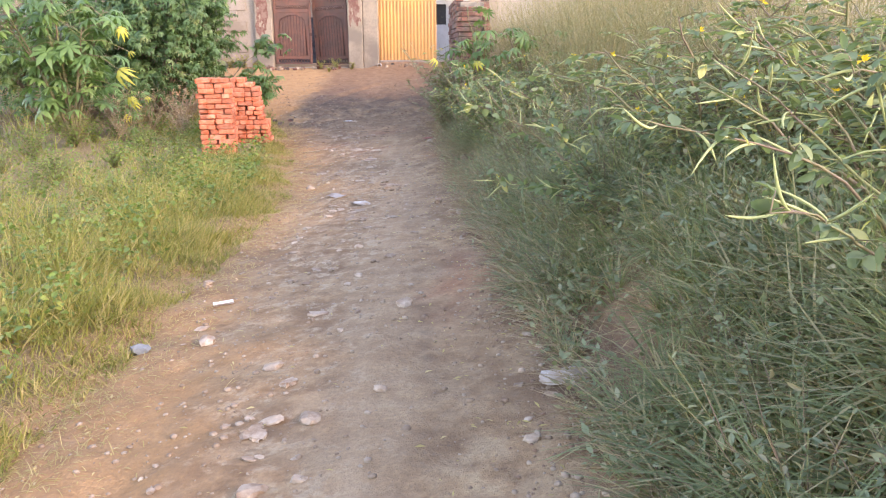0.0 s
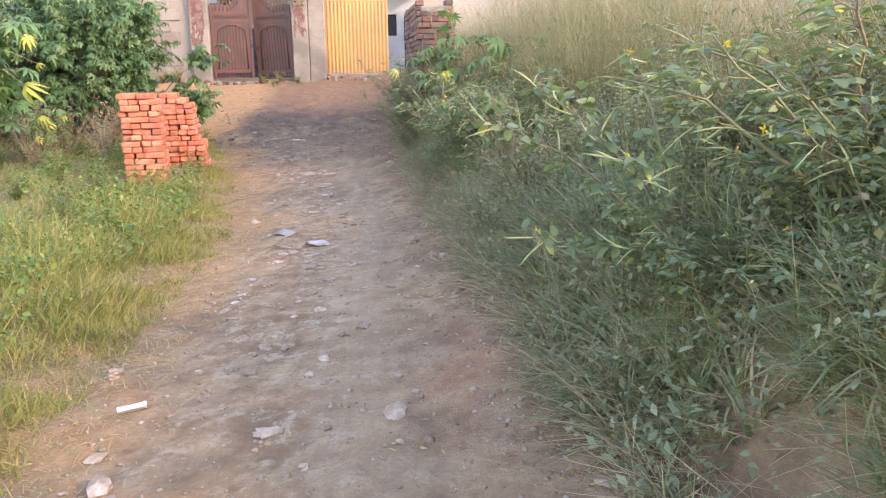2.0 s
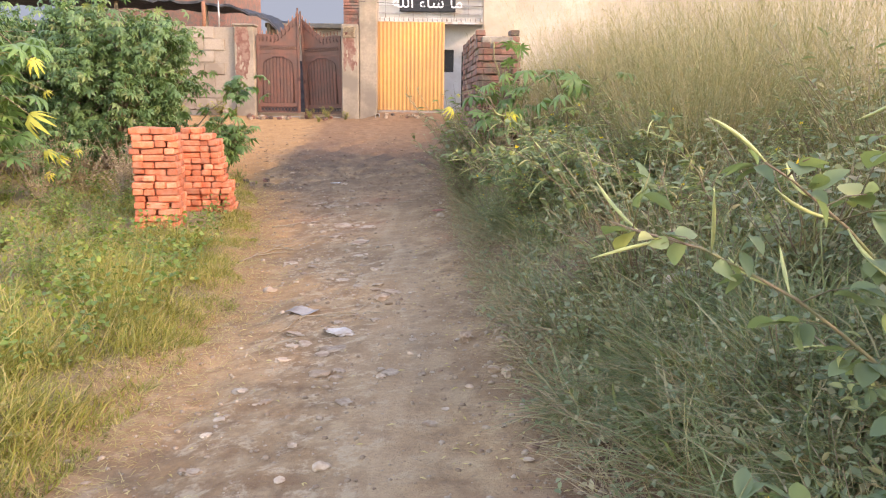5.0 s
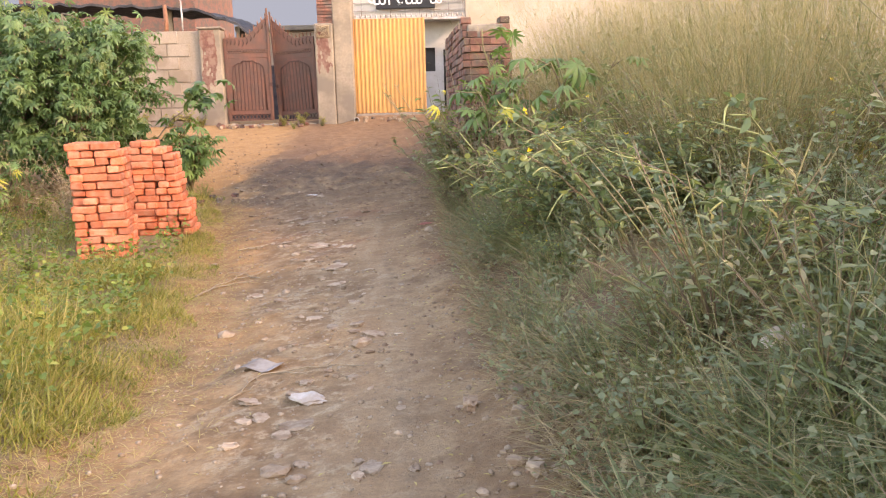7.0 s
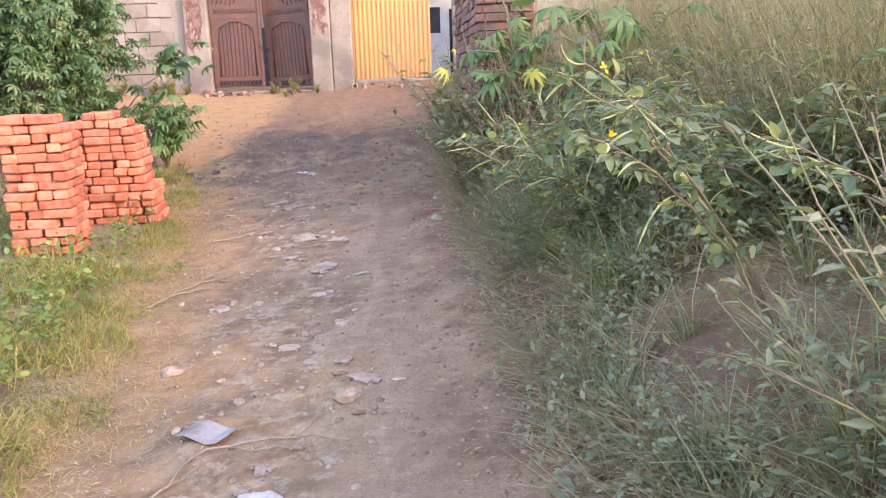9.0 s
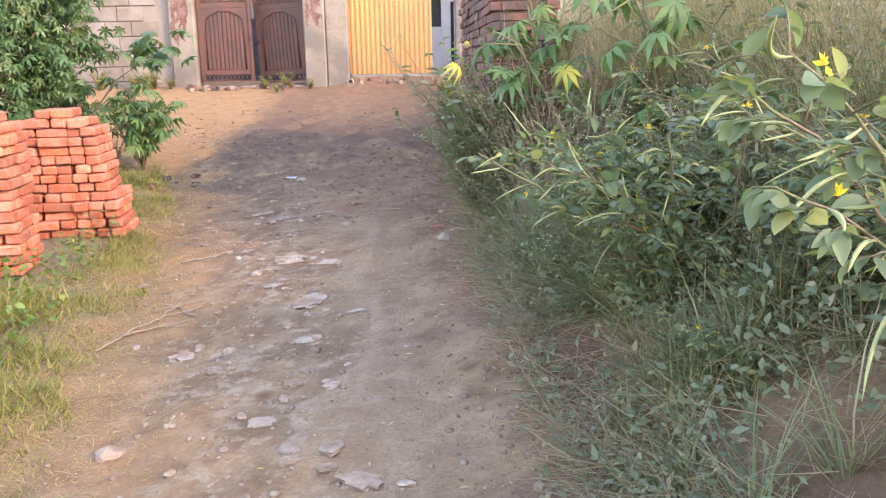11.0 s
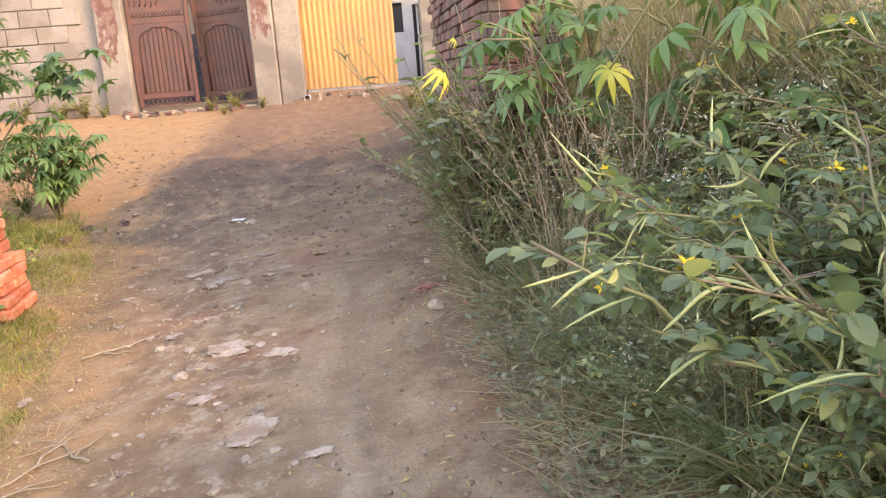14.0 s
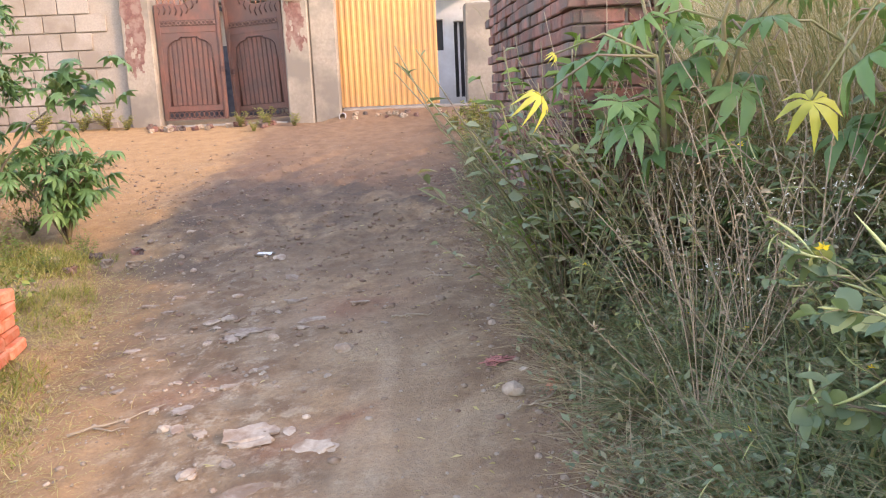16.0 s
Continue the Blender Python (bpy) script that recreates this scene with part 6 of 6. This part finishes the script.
def sheet(name, x, y, sx, sy, rz, mat, label, category):
    """Thin curled card or paper with a bent corner."""
    bm = bmesh.new()
    bmesh.ops.create_grid(bm, x_segments=6, y_segments=4, size=0.5)
    for v in bm.verts:
        v.co = Vector((v.co.x * sx, v.co.y * sy, 0.010 + 0.07 * sx * (v.co.x + 0.1) ** 2 + 0.01 * math.sin(v.co.y * 9)))
    ext = bmesh.ops.extrude_face_region(bm, geom=bm.faces[:])
    bmesh.ops.translate(bm, vec=(0, 0, -0.002), verts=[v for v in ext["geom"] if isinstance(v, bmesh.types.BMVert)])
    bmesh.ops.recalc_face_normals(bm, faces=bm.faces)
    me = bpy.data.meshes.new(name)
    bm.to_mesh(me)
    bm.free()
    me.materials.append(mat)
    ob = new(name, me)
    ob.matrix_basis = pose(x, y, float(ground_z(x, y)) + 0.004, 2, -3, rz)
    return tagged(ob, label, category)


def twig(x, y, length, rz, forks, label, seed, thick=0.006):
    """Bent dry stick with side forks, lying on the lane."""
    r = np.random.default_rng(seed)
    s = Soup()

    def run(p, a, ln, th, n=9):
        pts = []
        for i in range(n):
            pts.append((p[0], p[1], float(ground_z(p[0], p[1])) + th * 0.9 + 0.012 * abs(math.sin(i * 1.3 + seed))))
            a += r.normal(0, 0.22)
            p = (p[0] + math.cos(a) * ln / n, p[1] + math.sin(a) * ln / n)
        s.tube(np.array(pts), np.linspace(th, th * 0.4, n), 5)
        return pts, a
    pts, a = run((x, y), radians(rz), length, thick)
    for f in range(forks):
        q = pts[2 + (f * 3) % 6]
        run(q, radians(rz) + (0.8 if f % 2 else -0.7) + r.normal(0, 0.2), length * 0.45, thick * 0.7, 6)
    tagged(link_mesh("twig", s.mesh("twig", M_TWIG), None), label, "twig", "sticks on the lane")


def lane_litter():
    sheet("paper_scrap", -1.44, 4.96, 0.13, 0.07, 20, M_PAPER, "torn white printed paper scrap at the lane edge", "paper")
    sheet("paper_scrap", -1.81, 15.37, 0.15, 0.10, -30, M_PAPER, "torn white paper scrap lying on the mud", "paper")
    sheet("card_piece", -1.18, 8.63, 0.14, 0.22, 62, M_CARD, "flat grey-white cardboard piece on the lane", "card")
    crumple("plastic_bag", 0.52, 3.13, 0.11, 0.06, 0.025, M_PLASTIC, "dirty crumpled white plastic bag at the bank foot", "bag", 5)
    crumple("plastic_bag", -0.82, 8.0, 0.09, 0.06, 0.018, M_PLASTIC, "dirty crumpled white plastic bag among stones", "bag", 8)
    crumple("plastic_wrapper", 0.92, 6.57, 0.04, 0.11, 0.05, M_PLASTIC, "torn white plastic wrapper caught on the bank", "wrapper", 12, 0.05)
    lump = "flat pale broken concrete lump half sunk in the lane"
    for i, (x, y, sx, sy, rz) in enumerate(((-0.83, 7.7, 0.19, 0.13, 15), (-1.02, 7.85, 0.08, 0.16, 30), (-1.10, 7.55, 0.11, 0.07, 20), (-0.45, 7.14, 0.13, 0.09, 70), (-0.62, 8.25, 0.10, 0.06, 5), (-0.73, 4.44, 0.15, 0.10, 10), (-1.31, 12.23, 0.26, 0.17, 20), (-1.03, 12.05, 0.22, 0.12, -20), (-1.25, 11.75, 0.28, 0.10, 25), (-1.01, 11.18, 0.17, 0.30, -20), (-1.3, 12.18, 0.22, 0.12, 0), (-1.33, 11.61, 0.14, 0.12, 40), (-1.36, 10.25, 0.10, 0.12, 10), (-0.72, 10.88, 0.12, 0.10, 15), (-1.60, 13.62, 0.36, 0.11, 18), (-1.22, 13.72, 0.20, 0.12, 22), (-0.95, 13.9, 0.14, 0.1, 40), (-0.39, 5.63, 0.12, 0.08, 60), (-0.78, 2.97, 0.13, 0.09, 50), (-1.0, 9.6, 0.14, 0.09, 10), (-0.75, 9.9, 0.13, 0.08, 80), (-1.7, 12.6, 0.12, 0.12, 30))):
        slab_bit("concrete_lump", x, y, sx, sy, 0.034, rz, M_LUMP, lump, "rubble", "concrete lumps on the lane", 0.72, i)
    r = np.random.default_rng(31)
    for i in range(75):
        y = float(2.2 + 12.6 * r.random())
        x = float(left_edge(y) + 0.95 + r.normal(0, 0.33))
        k = float(0.035 + min(0.09, r.exponential(0.028)))
        slab_bit("concrete_lump", x, y, k * 1.5, k, 0.026, float(r.uniform(0, 180)), M_LUMP, lump, "rubble", "concrete lumps on the lane", 0.6, i + 400)
    for i, (x, y, s) in enumerate(((0.20, 7.86, 0.075), (0.17, 7.59, 0.08), (-0.04, 7.61, 0.075), (0.15, 6.91, 0.065), (0.08, 6.99, 0.05), (0.26, 7.96, 0.05), (-1.65, 5.35, 0.06), (0.16, 11.3, 0.06), (0.12, 10.4, 0.07))):
        slab_bit("stone", x, y, s * 1.5, s, s * 0.8, 40 * i, M_LUMP, "pale angular stone at the foot of the bank", "stone", "stones on the lane", 0.2, i + 50)
    ob = new("stone", STONES[2])
    ob.data = ob.data.copy()
    ob.data.materials.clear()
    ob.data.materials.append(M_GREY_STONE)
    ob.matrix_basis = pose(-1.68, 4.15, float(ground_z(-1.68, 4.15)) + 0.02, 0, 0, 15) @ Matrix.Diagonal((0.055, 0.05, 0.06, 1))
    tagged(ob, "smooth grey river stone on the sandy lane edge", "stone")
    twig(-1.2, 8.42, 0.75, 12, 3, "dry forked twig beside the cardboard piece", 3)
    twig(-1.25, 8.15, 0.42, 75, 2, "dry bent twig lying on the lane", 4, 0.005)
    twig(-1.72, 11.25, 0.5, 120, 2, "dry forked twig lying on the lane", 6)
    twig(-2.15, 10.75, 1.0, 72, 4, "long dry forked branch lying on the lane", 7, 0.008)
    twig(-2.2, 12.5, 0.5, 40, 1, "dry stick lying at the lane edge", 9, 0.008)
    twig(-0.75, 13.55, 0.28, 15, 1, "short dark stick lying on the lane", 10)
    twig(-0.2, 12.1, 0.3, 25, 1, "short dry stick near the bank", 13)
    twig(-0.35, 14.2, 0.4, 160, 1, "dry stick lying on the muddy lane", 14)
    twig(-2.5, 3.9, 0.6, 140, 1, "dry straw stalk lying over the verge grass", 15, 0.004)
    twig(-2.2, 4.9, 0.5, -20, 0, "dry straw stalk lying over the verge grass", 16, 0.004)
    cord = thing("cord_tangle", (-0.23, 12.61, float(ground_z(-0.23, 12.61))), "small tangle of faded red cord on the lane", "cord")
    r = np.random.default_rng(3)
    for k in range(9):
        s = Soup()
        n = 8
        a = r.uniform(0, 6.28)
        u = np.linspace(-1, 1, n)
        px, py = -0.23 + 0.07 * u * math.cos(a) + 0.03 * np.sin(u * 4 + k), 12.61 + 0.05 * u * math.sin(a) + 0.02 * np.cos(u * 5 + k)
        s.tube(np.stack([px, py, ground_z(px, py) + 0.008 + 0.01 * np.abs(np.sin(u * 3 + k))], 1), np.full(n, 0.003), 4)
        link_mesh("strand", s.mesh("strand", M_RED_CORD), None, cord)
    # broken bricks and lumps at the gate step and by the castor plant
    r = np.random.default_rng(9)
    for i in range(34):
        x = -4.55 + 2.0 * r.random() ** 1.4
        y = FY - 0.42 - 0.35 * r.random() ** 2
        k = r.uniform(0.07, 0.17)
        red = r.random() < 0.45
        slab_bit("broken_brick" if red else "concrete_lump", x, y, k, k * 0.7, k * 0.55, r.uniform(0, 180), M_OLD_BRICK if red else M_LUMP, "broken red brick piece at the gate step" if red else "broken concrete lump at the gate step", "rubble", "rubble at the gate step", 0.25, i + 90)
    for i in range(22):
        x = -1.6 + 2.1 * r.random()
        k = r.uniform(0.05, 0.12)
        slab_bit("concrete_lump", x, FY - 0.30 - 0.2 * r.random(), k, k * 0.8, k * 0.6, r.uniform(0, 180), M_LUMP if i % 3 else M_OLD_BRICK, "small rubble lump under the yellow gate", "rubble", "rubble under the yellow gate", 0.25, i + 150)
    for i, (x, y) in enumerate(((-3.55, 15.55), (-3.3, 15.75), (-3.15, 15.6), (-3.0, 15.9), (-2.9, 15.5), (-3.35, 15.35))):
        slab_bit("broken_brick", x, y, 0.13, 0.10, 0.07, 50 * i, M_OLD_BRICK if i % 2 else M_LUMP, "broken brick piece in the verge grass", "rubble", "broken bricks in the verge", 0.25, i + 200)
    slab_bit("broken_brick", -0.01, 12.28, 0.08, 0.07, 0.05, 20, M_BRICK, "broken orange brick piece at the bank foot", "rubble", "broken bricks in the verge", 0.3, 300)


lane_litter()

# tufts of grass at the facade foot
facade_tufts = [weed_plant(71, M_GRASS, 22, 0.3, 0.05, "small green weed tuft at the wall foot", "weeds at the wall foot", narrow=True)]
plant_row(facade_tufts, [(-3.15, 21.25, 0.8, 0), (-2.75, 21.2, 1.0, 0), (-2.35, 21.15, 0.7, 0), (-2.9, 20.9, 0.6, 0), (-5.2, 21.5, 1.2, 0), (-5.6, 21.5, 1.0, 0), (-6.2, 21.45, 1.2, 0), (-4.9, 21.4, 0.8, 0), (0.3, 20.3, 1.3, 0), (0.0, 20.0, 1.0, 0), (0.25, 19.2, 1.4, 0), (0.4, 18.4, 1.5, 0), (0.1, 17.6, 1.3, 0), (0.3, 17.0, 1.3, 0), (0.45, 19.8, 1.6, 0), (0.05, 18.7, 1.0, 0)])

# ---- brick pieces, last ----
old_wall()
brick_stack((-3.64, 11.98, -0.01), 7, 15, 0.47, 2, 0.07, "tall stack of new orange-red bricks standing in the grass")
brick_stack((-3.70, 13.1, 0.03), 6, 14, 0.62, 2, 0.24, "shorter stack of new orange-red bricks beside the lane", 1)
block = piece_mesh("block", 0.462, 0.06, 0.252, 0.008, M_BLOCK)
for k in range(9):
    for i in range(19):
        x = -5.13 - i * 0.475 + (0.2375 if k % 2 else 0.0)
        if x + 0.231 > -4.90:
            continue
        lay("block", block, wall_west, (x, FY - 0.065, 0.80 + k * 0.267))
